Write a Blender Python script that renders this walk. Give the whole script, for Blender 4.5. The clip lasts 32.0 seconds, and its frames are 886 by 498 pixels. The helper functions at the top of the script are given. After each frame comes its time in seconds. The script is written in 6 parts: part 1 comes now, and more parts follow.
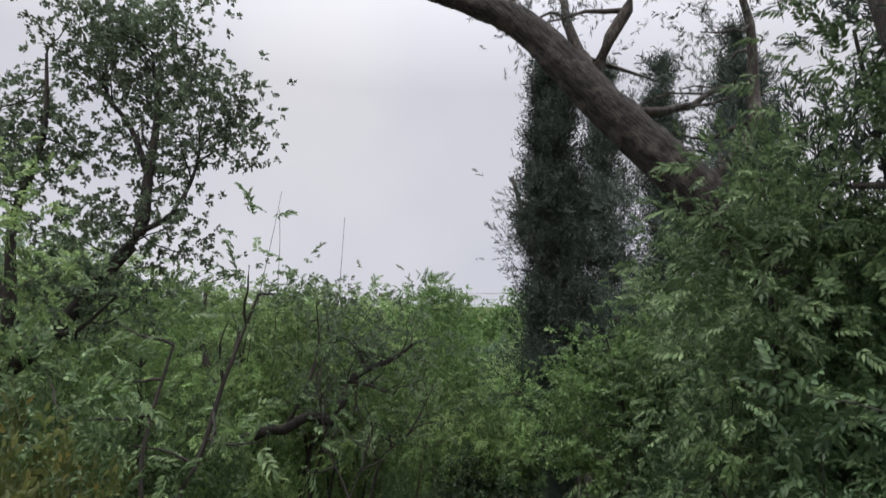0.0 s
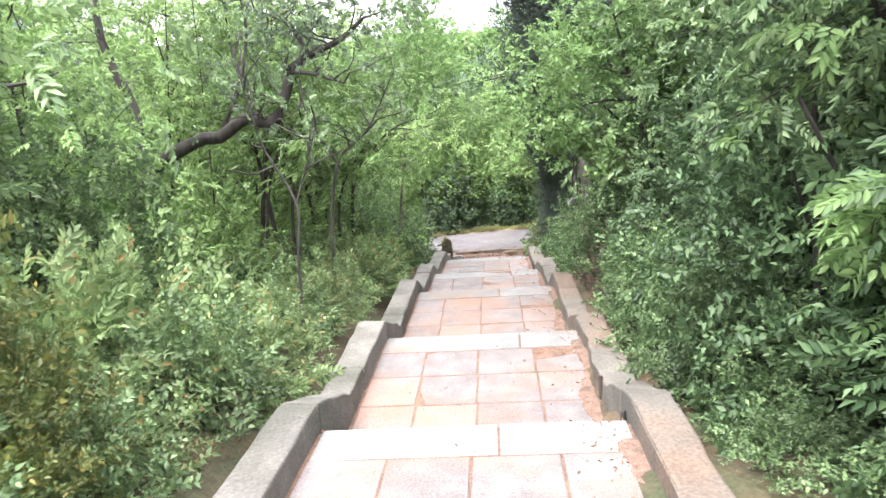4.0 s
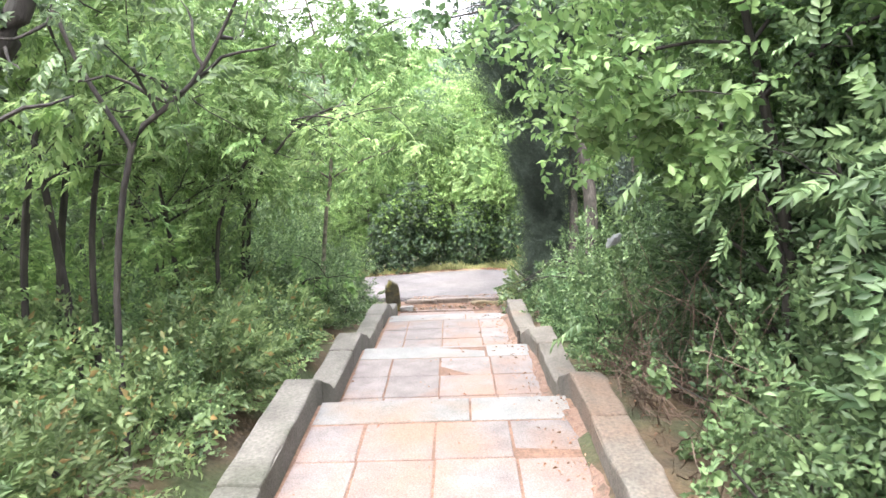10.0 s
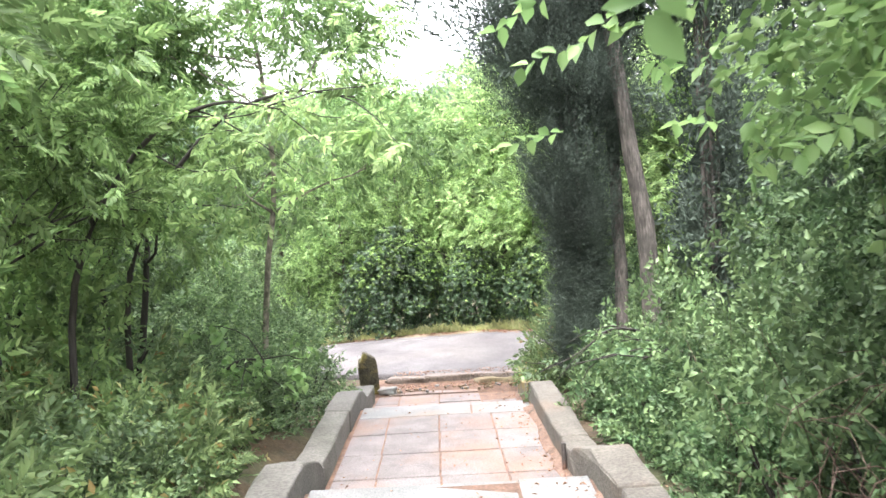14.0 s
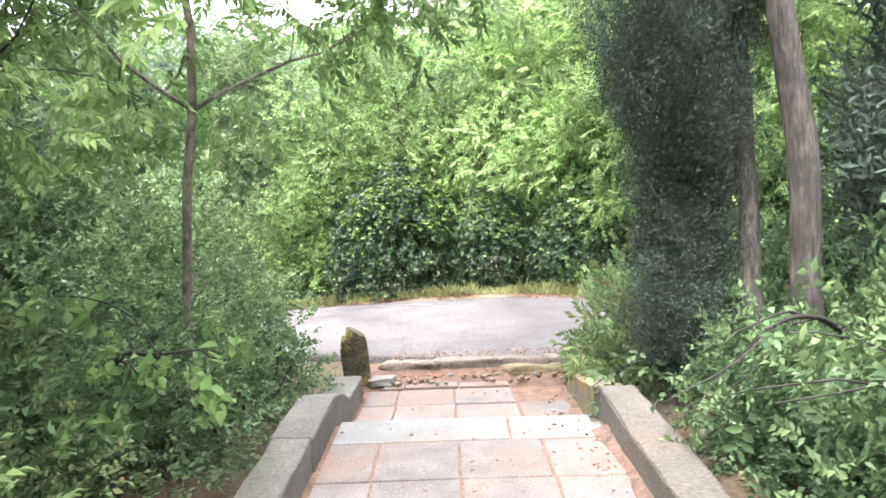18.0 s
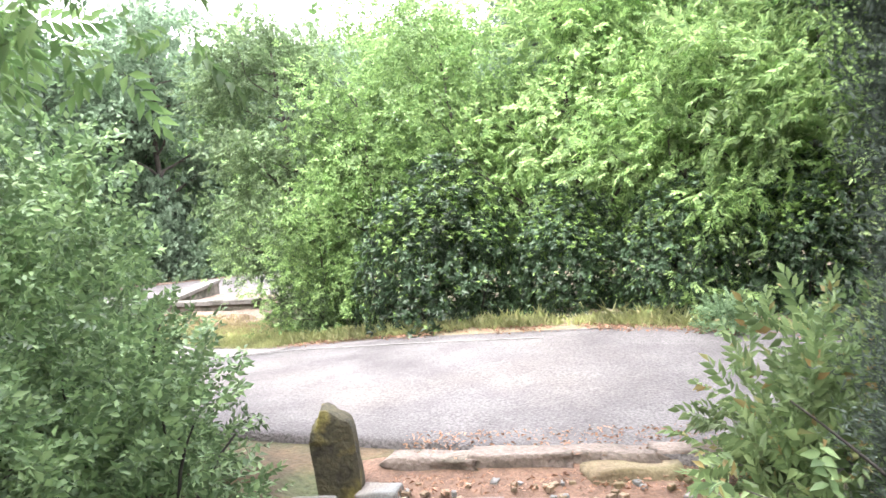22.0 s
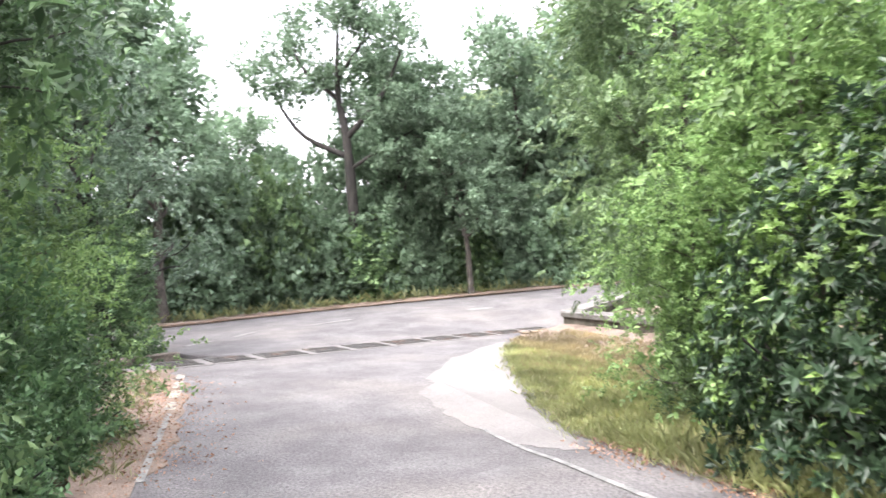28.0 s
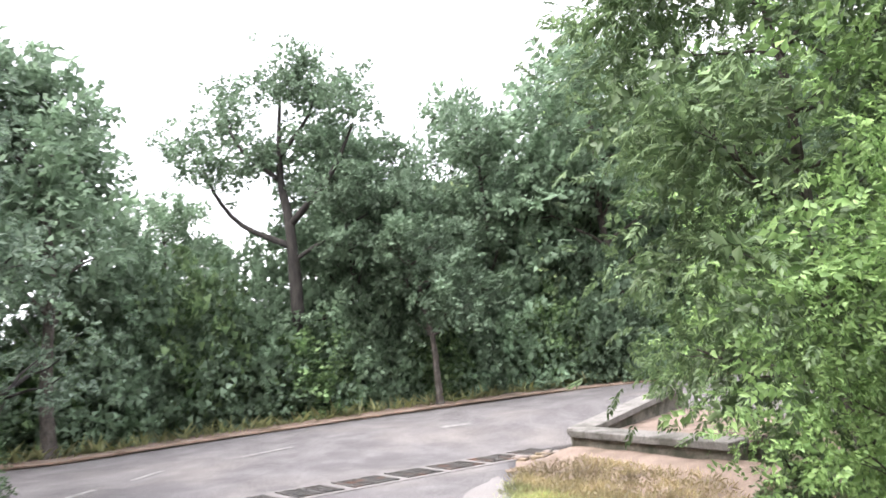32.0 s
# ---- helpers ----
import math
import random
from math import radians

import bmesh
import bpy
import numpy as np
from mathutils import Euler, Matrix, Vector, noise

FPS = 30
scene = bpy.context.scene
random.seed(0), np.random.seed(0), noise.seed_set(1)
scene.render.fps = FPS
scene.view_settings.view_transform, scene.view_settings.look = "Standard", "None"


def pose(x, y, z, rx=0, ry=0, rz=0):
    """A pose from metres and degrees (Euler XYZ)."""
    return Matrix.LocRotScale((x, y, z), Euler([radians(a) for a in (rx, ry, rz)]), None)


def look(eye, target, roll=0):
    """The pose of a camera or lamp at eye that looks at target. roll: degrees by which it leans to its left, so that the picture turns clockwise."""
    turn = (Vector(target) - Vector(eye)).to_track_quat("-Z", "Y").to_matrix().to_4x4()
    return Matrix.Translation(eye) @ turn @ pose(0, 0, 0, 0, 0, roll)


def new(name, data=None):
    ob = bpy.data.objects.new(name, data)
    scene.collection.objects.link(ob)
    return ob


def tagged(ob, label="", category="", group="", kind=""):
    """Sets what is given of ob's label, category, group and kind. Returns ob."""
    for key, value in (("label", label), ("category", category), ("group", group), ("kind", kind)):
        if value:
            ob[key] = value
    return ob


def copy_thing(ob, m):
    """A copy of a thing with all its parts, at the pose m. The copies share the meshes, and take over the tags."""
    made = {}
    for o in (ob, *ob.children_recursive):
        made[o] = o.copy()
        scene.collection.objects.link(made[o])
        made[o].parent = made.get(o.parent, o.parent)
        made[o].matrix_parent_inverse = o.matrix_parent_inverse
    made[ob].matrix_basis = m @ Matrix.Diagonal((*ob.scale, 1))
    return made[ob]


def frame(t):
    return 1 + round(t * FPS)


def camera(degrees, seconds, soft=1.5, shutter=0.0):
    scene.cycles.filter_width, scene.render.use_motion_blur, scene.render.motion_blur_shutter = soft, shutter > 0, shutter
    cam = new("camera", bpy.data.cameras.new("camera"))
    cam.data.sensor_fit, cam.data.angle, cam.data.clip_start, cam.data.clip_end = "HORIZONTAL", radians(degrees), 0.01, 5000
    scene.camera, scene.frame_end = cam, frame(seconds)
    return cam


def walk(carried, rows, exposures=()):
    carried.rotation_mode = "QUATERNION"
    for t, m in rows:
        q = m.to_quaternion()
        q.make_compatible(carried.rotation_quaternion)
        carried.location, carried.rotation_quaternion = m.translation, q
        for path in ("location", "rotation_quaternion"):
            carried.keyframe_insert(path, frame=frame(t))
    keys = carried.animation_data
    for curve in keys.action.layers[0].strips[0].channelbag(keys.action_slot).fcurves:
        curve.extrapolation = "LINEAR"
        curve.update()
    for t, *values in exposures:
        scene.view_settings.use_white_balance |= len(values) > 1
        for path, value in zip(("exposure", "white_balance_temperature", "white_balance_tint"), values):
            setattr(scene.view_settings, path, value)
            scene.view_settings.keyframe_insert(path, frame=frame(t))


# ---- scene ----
# A stepped slab path goes down through bushes to a small asphalt road, which bends left to a larger road.
cam = camera(64.6, 32.0, soft=1.5, shutter=0.4)
PATH = [
    (0, (0.225, -2.544, 2.906), (0.059, -0.612, 3.396), 1.0),
    (0.5, (0.259, -2.450, 2.820), (0.093, -0.492, 3.192), 0.1),
    (1, (0.351, -2.244, 2.726), (0.185, -0.264, 2.953), -1.1),
    (1.5, (0.352, -2.045, 2.633), (0.178, -0.054, 2.687), -2.0),
    (2, (0.414, -1.737, 2.472), (0.263, 0.256, 2.420), -2.2),
    (2.5, (0.394, -1.430, 2.387), (0.254, 0.562, 2.264), -2.5),
    (4.5, (0.426, 0.027, 2.215), (0.252, 2.006, 1.978), -4.0),
    (5, (0.451, 0.531, 2.194), (0.417, 2.522, 2.002), -3.4),
    (5.5, (0.459, 0.919, 2.184), (0.402, 2.904, 1.945), -3.6),
    (6, (0.441, 1.290, 2.153), (0.525, 3.277, 1.941), -3.6),
    (6.5, (0.482, 1.532, 2.105), (0.535, 3.521, 1.902), -2.9),
    (7, (0.409, 1.808, 2.048), (0.385, 3.799, 1.855), -4.0),
    (7.5, (0.375, 2.185, 1.979), (0.242, 4.169, 1.770), -3.7),
    (8, (0.326, 2.629, 2.016), (0.156, 4.608, 1.785), -3.6),
    (8.5, (0.301, 3.111, 2.065), (0.179, 5.102, 1.923), -4.1),
    (9, (0.270, 3.544, 2.074), (0.234, 5.536, 1.903), -4.3),
    (9.5, (0.312, 3.935, 2.079), (0.297, 5.926, 1.885), -3.2),
    (10, (0.297, 4.235, 2.049), (0.244, 6.228, 1.893), -2.1),
    (10.5, (0.247, 4.536, 1.995), (0.241, 6.532, 1.866), -2.1),
    (11, (0.256, 4.831, 1.949), (0.214, 6.829, 1.877), -2.0),
    (11.5, (0.177, 5.269, 1.879), (0.132, 7.268, 1.812), -2.7),
    (12, (0.171, 5.759, 1.903), (0.096, 7.753, 1.780), -3.1),
    (12.5, (0.108, 6.281, 1.936), (0.050, 8.275, 1.800), -2.3),
    (13, (0.156, 6.726, 1.954), (0.105, 8.719, 1.788), -2.9),
    (13.5, (0.147, 7.083, 1.935), (0.159, 9.083, 1.915), -3.1),
    (15.5, (0.074, 8.426, 1.784), (-0.033, 10.423, 1.790), -3.2),
    (16, (0.028, 8.882, 1.800), (-0.007, 10.881, 1.787), -3.0),
    (16.5, (0.035, 9.322, 1.821), (0.083, 11.321, 1.777), -2.4),
    (17, (-0.013, 9.686, 1.819), (0.120, 11.680, 1.750), -1.2),
    (17.5, (0.020, 9.907, 1.768), (0.051, 11.904, 1.666), -1.1),
    (18, (-0.005, 10.141, 1.710), (-0.033, 12.136, 1.573), -2.2),
    (18.5, (-0.007, 10.444, 1.629), (-0.082, 12.434, 1.442), -2.5),
    (19, (0.026, 10.840, 1.617), (-0.100, 12.822, 1.378), -2.6),
    (19.5, (0.051, 11.243, 1.679), (-0.030, 13.230, 1.463), -3.1),
    (20, (0.151, 11.658, 1.726), (0.051, 13.647, 1.539), -3.0),
    (20.5, (0.135, 12.010, 1.779), (0.028, 14.001, 1.630), -3.5),
    (21, (0.204, 12.288, 1.719), (0.012, 14.273, 1.575), -3.5),
    (21.5, (0.248, 12.533, 1.693), (0.003, 14.513, 1.542), -3.1),
    (22, (0.228, 12.806, 1.621), (-0.023, 14.787, 1.515), -3.9),
    (22.5, (0.312, 13.155, 1.572), (-0.032, 15.122, 1.455), -3.9),
    (23, (0.297, 13.546, 1.621), (-0.125, 15.493, 1.446), -4.3),
    (23.5, (0.204, 14.032, 1.570), (-0.238, 15.974, 1.381), -3.8),
    (24, (0.187, 14.349, 1.627), (-0.306, 16.280, 1.458), -2.7),
    (24.5, (0.254, 14.761, 1.613), (-0.177, 16.713, 1.567), -2.6),
    (26.5, (0.452, 16.517, 1.607), (-0.422, 18.311, 1.469), -7.8),
    (27, (0.312, 16.815, 1.582), (-0.665, 18.551, 1.406), -8.2),
    (27.5, (0.245, 17.162, 1.582), (-1.007, 18.718, 1.486), -6.8),
    (28, (0.205, 17.613, 1.603), (-1.303, 18.925, 1.561), -3.7),
    (28.5, (0.026, 17.920, 1.603), (-1.576, 19.116, 1.543), -4.2),
    (29, (-0.161, 18.273, 1.618), (-1.841, 19.354, 1.524), -4.4),
    (29.5, (-0.506, 18.493, 1.628), (-2.178, 19.585, 1.533), -4.5),
    (30, (-0.865, 18.723, 1.611), (-2.598, 19.716, 1.506), -5.3),
    (30.5, (-1.233, 18.894, 1.630), (-2.922, 19.964, 1.598), -5.9),
    (31, (-1.563, 19.065, 1.595), (-3.169, 20.254, 1.676), -6.7),
    (31.5, (-1.929, 19.243, 1.586), (-3.430, 20.555, 1.742), -6.3),
    (32, (-2.361, 19.524, 1.571), (-3.751, 20.943, 1.804), -5.4),
]
walk(cam, [(t, look(eye, target, roll)) for t, eye, target, roll in PATH],
     exposures=((0.0, 0.12), (0.8, 0.25), (1.2, 0.7), (1.6, 1.3), (2.0, 1.98), (2.6, 2.4), (7.0, 2.58), (12.0, 2.88), (16.0, 2.85), (20.0, 2.95), (23.0, 2.85), (24.5, 2.6), (26.5, 2.5), (28.0, 2.5), (30.0, 2.5), (31.0, 2.38), (32.0, 2.12)))

# ---- world and light: overcast ----
world = bpy.data.worlds.new("overcast_sky")
scene.world = world
world.use_nodes = True
wn, wl = world.node_tree.nodes, world.node_tree.links
sky = wn.new("ShaderNodeTexSky")
sky.sky_type = "NISHITA"
sky.sun_disc = False
sky.sun_elevation, sky.sun_rotation = radians(58), radians(150)
sky.air_density, sky.dust_density = 1.0, 4.0
hs = wn.new("ShaderNodeHueSaturation")
hs.inputs["Saturation"].default_value = 0.22
wl.new(sky.outputs["Color"], hs.inputs["Color"])
cloud_co = wn.new("ShaderNodeTexCoord")
cloud = wn.new("ShaderNodeTexNoise")
cloud.inputs["Scale"].default_value = 2.2
cloud.inputs["Detail"].default_value = 4
wl.new(cloud_co.outputs["Generated"], cloud.inputs["Vector"])
cloud_ramp = wn.new("ShaderNodeValToRGB")
cloud_ramp.color_ramp.elements[0].position, cloud_ramp.color_ramp.elements[1].position = 0.3, 0.7
cloud_ramp.color_ramp.elements[0].color = (6.0, 6.15, 7.05, 1)
cloud_ramp.color_ramp.elements[1].color = (7.6, 7.5, 8.0, 1)
wl.new(cloud.outputs["Fac"], cloud_ramp.inputs["Fac"])
sky_mix = wn.new("ShaderNodeMixRGB")
sky_mix.inputs["Fac"].default_value = 0.8
wl.new(hs.outputs["Color"], sky_mix.inputs["Color1"])
wl.new(cloud_ramp.outputs["Color"], sky_mix.inputs["Color2"])
height = wn.new("ShaderNodeSeparateXYZ")
wl.new(cloud_co.outputs["Generated"], height.inputs["Vector"])
zenith = wn.new("ShaderNodeMapRange")
zenith.inputs["From Min"].default_value, zenith.inputs["From Max"].default_value = 0.45, 1.0
zenith.inputs["To Min"].default_value, zenith.inputs["To Max"].default_value = 0.82, 2.3
wl.new(height.outputs["Z"], zenith.inputs["Value"])
dome = wn.new("ShaderNodeVectorMath")
dome.operation = "SCALE"
wl.new(sky_mix.outputs["Color"], dome.inputs[0])
wl.new(zenith.outputs["Result"], dome.inputs["Scale"])
wl.new(dome.outputs["Vector"], wn["Background"].inputs["Color"])
wn["Background"].inputs["Strength"].default_value = 0.12
sun = new("sun", bpy.data.lights.new("sun", "SUN"))
sun.data.energy, sun.data.angle, sun.data.color = 1.5, radians(40), (1.0, 0.96, 0.9)
sun.matrix_world = look((0, 0, 30), (8, 16, 0))


# ---- materials ----
def mat(name, base, second, scale=6.0, rough=0.85, bump=0.3, fine=60.0, stain=None, stain_scale=0.7, stain_at=(0.5, 0.7), worn=False, stretch=1.0, lean=0.0, grain_range=(0.7, 1.25)):
    """A rough surface: two colours in a broad noise, a fine grain in colour and relief, and stains of their own."""
    m = bpy.data.materials.new(name)
    m.use_nodes = True
    n, l = m.node_tree.nodes, m.node_tree.links
    bsdf = n["Principled BSDF"]
    co = n.new("ShaderNodeTexCoord")
    geo = n.new("ShaderNodeNewGeometry")
    broad, grain = n.new("ShaderNodeTexNoise"), n.new("ShaderNodeTexNoise")
    place = geo.outputs["Position"]
    if stretch != 1.0:
        along = n.new("ShaderNodeMapping")
        along.vector_type = "TEXTURE"
        along.inputs["Rotation"].default_value = (0, radians(lean), 0)
        along.inputs["Scale"].default_value = (1, 1, 1 / stretch)
        l.new(place, along.inputs["Vector"])
        place = along.outputs["Vector"]
    for node, s in ((broad, scale), (grain, fine)):
        node.inputs["Scale"].default_value, node.inputs["Detail"].default_value = s, 6
        l.new(place, node.inputs["Vector"])
    ramp = n.new("ShaderNodeValToRGB")
    ramp.color_ramp.elements[0].position, ramp.color_ramp.elements[1].position = 0.35, 0.65
    ramp.color_ramp.elements[0].color, ramp.color_ramp.elements[1].color = (*base, 1), (*second, 1)
    l.new(broad.outputs["Fac"], ramp.inputs["Fac"])
    out = ramp.outputs["Color"]
    if stain:
        spots = n.new("ShaderNodeTexNoise")
        spots.inputs["Scale"].default_value, spots.inputs["Detail"].default_value = stain_scale, 8
        l.new(geo.outputs["Position"], spots.inputs["Vector"])
        cut = n.new("ShaderNodeMapRange")
        cut.inputs["From Min"].default_value, cut.inputs["From Max"].default_value = stain_at
        l.new(spots.outputs["Fac"], cut.inputs["Value"])
        mix = n.new("ShaderNodeMixRGB")
        mix.inputs["Color2"].default_value = (*stain, 1)
        l.new(cut.outputs["Result"], mix.inputs["Fac"])
        l.new(out, mix.inputs["Color1"])
        out = mix.outputs["Color"]
    if worn:
        rag, cell = n.new("ShaderNodeTexNoise"), n.new("ShaderNodeTexVoronoi")
        rag.inputs["Scale"].default_value, rag.inputs["Detail"].default_value = 2.2, 9
        cell.feature = "DISTANCE_TO_EDGE"
        cell.inputs["Scale"].default_value = 0.9
        l.new(geo.outputs["Position"], rag.inputs["Vector"])
        shift = n.new("ShaderNodeMixRGB")
        shift.inputs["Fac"].default_value = 0.35
        l.new(geo.outputs["Position"], shift.inputs["Color1"])
        l.new(rag.outputs["Color"], shift.inputs["Color2"])
        l.new(shift.outputs["Color"], cell.inputs["Vector"])
        crack, dirt = n.new("ShaderNodeMapRange"), n.new("ShaderNodeMapRange")
        crack.inputs["From Min"].default_value, crack.inputs["From Max"].default_value = 0.0, 0.012
        crack.inputs["To Min"].default_value, crack.inputs["To Max"].default_value = 0.9, 1.0
        dirt.inputs["From Min"].default_value, dirt.inputs["From Max"].default_value = 0.35, 0.65
        dirt.inputs["To Min"].default_value, dirt.inputs["To Max"].default_value = 0.88, 1.1
        l.new(cell.outputs["Distance"], crack.inputs["Value"])
        l.new(rag.outputs["Fac"], dirt.inputs["Value"])
        age = n.new("ShaderNodeMath")
        age.operation = "MULTIPLY"
        l.new(crack.outputs["Result"], age.inputs[0])
        l.new(dirt.outputs["Result"], age.inputs[1])
        tone = n.new("ShaderNodeHueSaturation")
        l.new(age.outputs["Value"], tone.inputs["Value"])
        l.new(out, tone.inputs["Color"])
        out = tone.outputs["Color"]
    info = n.new("ShaderNodeObjectInfo")
    vary = n.new("ShaderNodeMapRange")
    vary.inputs["To Min"].default_value, vary.inputs["To Max"].default_value = 0.88, 1.1
    l.new(info.outputs["Random"], vary.inputs["Value"])
    speck = n.new("ShaderNodeMapRange")
    speck.inputs["From Min"].default_value, speck.inputs["From Max"].default_value = 0.3, 0.7
    speck.inputs["To Min"].default_value, speck.inputs["To Max"].default_value = grain_range
    l.new(grain.outputs["Fac"], speck.inputs["Value"])
    both = n.new("ShaderNodeMath")
    both.operation = "MULTIPLY"
    l.new(vary.outputs["Result"], both.inputs[0])
    l.new(speck.outputs["Result"], both.inputs[1])
    val = n.new("ShaderNodeHueSaturation")
    l.new(both.outputs["Value"], val.inputs["Value"])
    l.new(out, val.inputs["Color"])
    l.new(val.outputs["Color"], bsdf.inputs["Base Color"])
    bsdf.inputs["Roughness"].default_value = rough
    b = n.new("ShaderNodeBump")
    b.inputs["Strength"].default_value, b.inputs["Distance"].default_value = bump, 0.02
    l.new(grain.outputs["Fac"], b.inputs["Height"])
    l.new(b.outputs["Normal"], bsdf.inputs["Normal"])
    return m


def leaf_mat(name, dark, light, tip=None, gloss=0.45, through_light=0.42):
    """Leaves: colour varies leaf by leaf and plant by plant; light shines through them."""
    dark, light = [0.85 * d + 0.15 * c for d, c in zip(dark, light)], [0.86 * c * k + 0.14 * d for c, d, k in zip(light, dark, (1.0, 1.0, 1.12))]
    m = bpy.data.materials.new(name)
    m.use_nodes = True
    n, l = m.node_tree.nodes, m.node_tree.links
    bsdf, out = n["Principled BSDF"], n["Material Output"]
    geo, info = n.new("ShaderNodeNewGeometry"), n.new("ShaderNodeObjectInfo")
    ramp = n.new("ShaderNodeValToRGB")
    ramp.color_ramp.elements[0].color, ramp.color_ramp.elements[1].color = (*dark, 1), (*light, 1)
    ramp.color_ramp.elements[1].position = 0.92
    e = ramp.color_ramp.elements.new(0.5)
    e.color = (*[0.68 * a + 0.32 * b for a, b in zip(dark, light)], 1)
    if tip:
        e = ramp.color_ramp.elements.new(0.99)
        e.color = (*tip, 1)
    l.new(geo.outputs["Random Per Island"], ramp.inputs["Fac"])
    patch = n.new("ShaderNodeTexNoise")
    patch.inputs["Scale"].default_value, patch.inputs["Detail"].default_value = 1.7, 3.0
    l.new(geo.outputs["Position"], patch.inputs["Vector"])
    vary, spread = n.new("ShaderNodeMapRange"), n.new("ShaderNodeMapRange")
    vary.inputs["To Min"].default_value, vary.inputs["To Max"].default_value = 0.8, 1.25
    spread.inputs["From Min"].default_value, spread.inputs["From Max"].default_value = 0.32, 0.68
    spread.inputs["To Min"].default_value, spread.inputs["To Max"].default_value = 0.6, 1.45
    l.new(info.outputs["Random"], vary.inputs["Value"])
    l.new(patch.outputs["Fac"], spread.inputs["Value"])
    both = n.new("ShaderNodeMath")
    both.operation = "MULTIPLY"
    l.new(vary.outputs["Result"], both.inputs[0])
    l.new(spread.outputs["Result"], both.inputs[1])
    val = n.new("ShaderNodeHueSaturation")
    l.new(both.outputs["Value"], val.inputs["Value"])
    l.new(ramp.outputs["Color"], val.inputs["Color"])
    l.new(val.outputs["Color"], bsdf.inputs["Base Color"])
    bsdf.inputs["Roughness"].default_value = gloss
    bsdf.inputs["Specular IOR Level"].default_value = 0.3
    trans = n.new("ShaderNodeBsdfTranslucent")
    l.new(val.outputs["Color"], trans.inputs["Color"])
    mix = n.new("ShaderNodeMixShader")
    mix.inputs["Fac"].default_value = through_light
    l.new(bsdf.outputs["BSDF"], mix.inputs[1])
    l.new(trans.outputs["BSDF"], mix.inputs[2])
    l.new(mix.outputs["Shader"], out.inputs["Surface"])
    return m


M_SLAB = mat("slab_concrete", (0.135, 0.118, 0.116), (0.184, 0.163, 0.16), 5, 0.9, 0.35, 90, (0.207, 0.131, 0.1), 1.3, (0.45, 0.7))
M_NOSE = mat("nosing_concrete", (0.155, 0.157, 0.155), (0.2, 0.201, 0.2), 4, 0.9, 0.3, 90, (0.204, 0.143, 0.108), 1.1, (0.52, 0.75))
M_EARTH = mat("red_earth", (0.11, 0.066, 0.047), (0.18, 0.108, 0.075), 7, 0.95, 0.6, 45)
M_WALL = mat("kerb_wall_concrete", (0.105, 0.098, 0.088), (0.155, 0.144, 0.13), 3, 0.9, 0.5, 45, (0.073, 0.073, 0.058), 1.6, (0.5, 0.68))
M_WALL_R = mat("kerb_wall_weathered", (0.1, 0.09, 0.078), (0.142, 0.128, 0.112), 3, 0.9, 0.5, 45, (0.175, 0.119, 0.088), 1.2, (0.5, 0.7))
M_ASPHALT = mat("asphalt", (0.077, 0.069, 0.071), (0.119, 0.109, 0.111), 1.6, 0.85, 1.0, 48, (0.14, 0.124, 0.118), 0.5, (0.5, 0.72), True, grain_range=(0.5, 1.45))
M_PATCH = mat("pale_concrete", (0.125, 0.113, 0.11), (0.16, 0.146, 0.142), 1.5, 0.9, 0.3, 60, (0.161, 0.148, 0.138), 0.8, (0.55, 0.72))
M_COPING = mat("weathered_coping", (0.122, 0.112, 0.105), (0.168, 0.155, 0.145), 4, 0.95, 0.7, 40, (0.06, 0.056, 0.046), 3.0, (0.5, 0.66))
M_PAINT = mat("road_paint", (0.19, 0.183, 0.173), (0.25, 0.241, 0.228), 8, 0.7, 0.2, 40, (0.13, 0.125, 0.12), 9, (0.38, 0.54))
M_YPAINT = mat("yellow_road_paint", (0.287, 0.265, 0.21), (0.343, 0.315, 0.254), 8, 0.7, 0.2, 40, (0.133, 0.122, 0.111), 9, (0.44, 0.58))
M_SOIL = mat("leaf_litter_soil", (0.05, 0.038, 0.025), (0.11, 0.075, 0.045), 3, 1.0, 0.9, 30, (0.045, 0.06, 0.025), 1.2, (0.45, 0.65))
M_SAND = mat("dry_verge_soil", (0.17, 0.125, 0.085), (0.22, 0.165, 0.12), 2.5, 1.0, 0.6, 40, (0.124, 0.118, 0.05), 1.0, (0.5, 0.7))
M_VERGE = mat("verge_turf", (0.195, 0.165, 0.108), (0.245, 0.205, 0.142), 2.5, 1.0, 0.6, 60, (0.16, 0.14, 0.08), 1.2, (0.5, 0.66))
M_DUST = mat("brown_dust", (0.15, 0.108, 0.085), (0.2, 0.148, 0.12), 3, 1.0, 0.6, 50, (0.1, 0.072, 0.052), 2.2, (0.5, 0.64))
M_BARK = mat("grey_brown_bark", (0.03, 0.025, 0.022), (0.1, 0.084, 0.072), 26, 0.95, 1.0, 60, (0.13, 0.12, 0.105), 6, (0.52, 0.7), stretch=0.3)
M_BARK_L = mat("fissured_leaning_bark", (0.014, 0.012, 0.012), (0.062, 0.053, 0.05), 24, 0.95, 1.0, 55, (0.1, 0.09, 0.08), 7, (0.52, 0.7), stretch=0.22, lean=-43)
M_BARK_D = mat("dark_bark", (0.022, 0.019, 0.018), (0.05, 0.043, 0.038), 9, 0.95, 1.0, 30, stretch=0.2)
M_BARK_C = mat("cypress_bark", (0.045, 0.04, 0.036), (0.125, 0.11, 0.1), 30, 0.95, 1.0, 60, (0.05, 0.045, 0.04), 5, (0.5, 0.65), stretch=0.16)
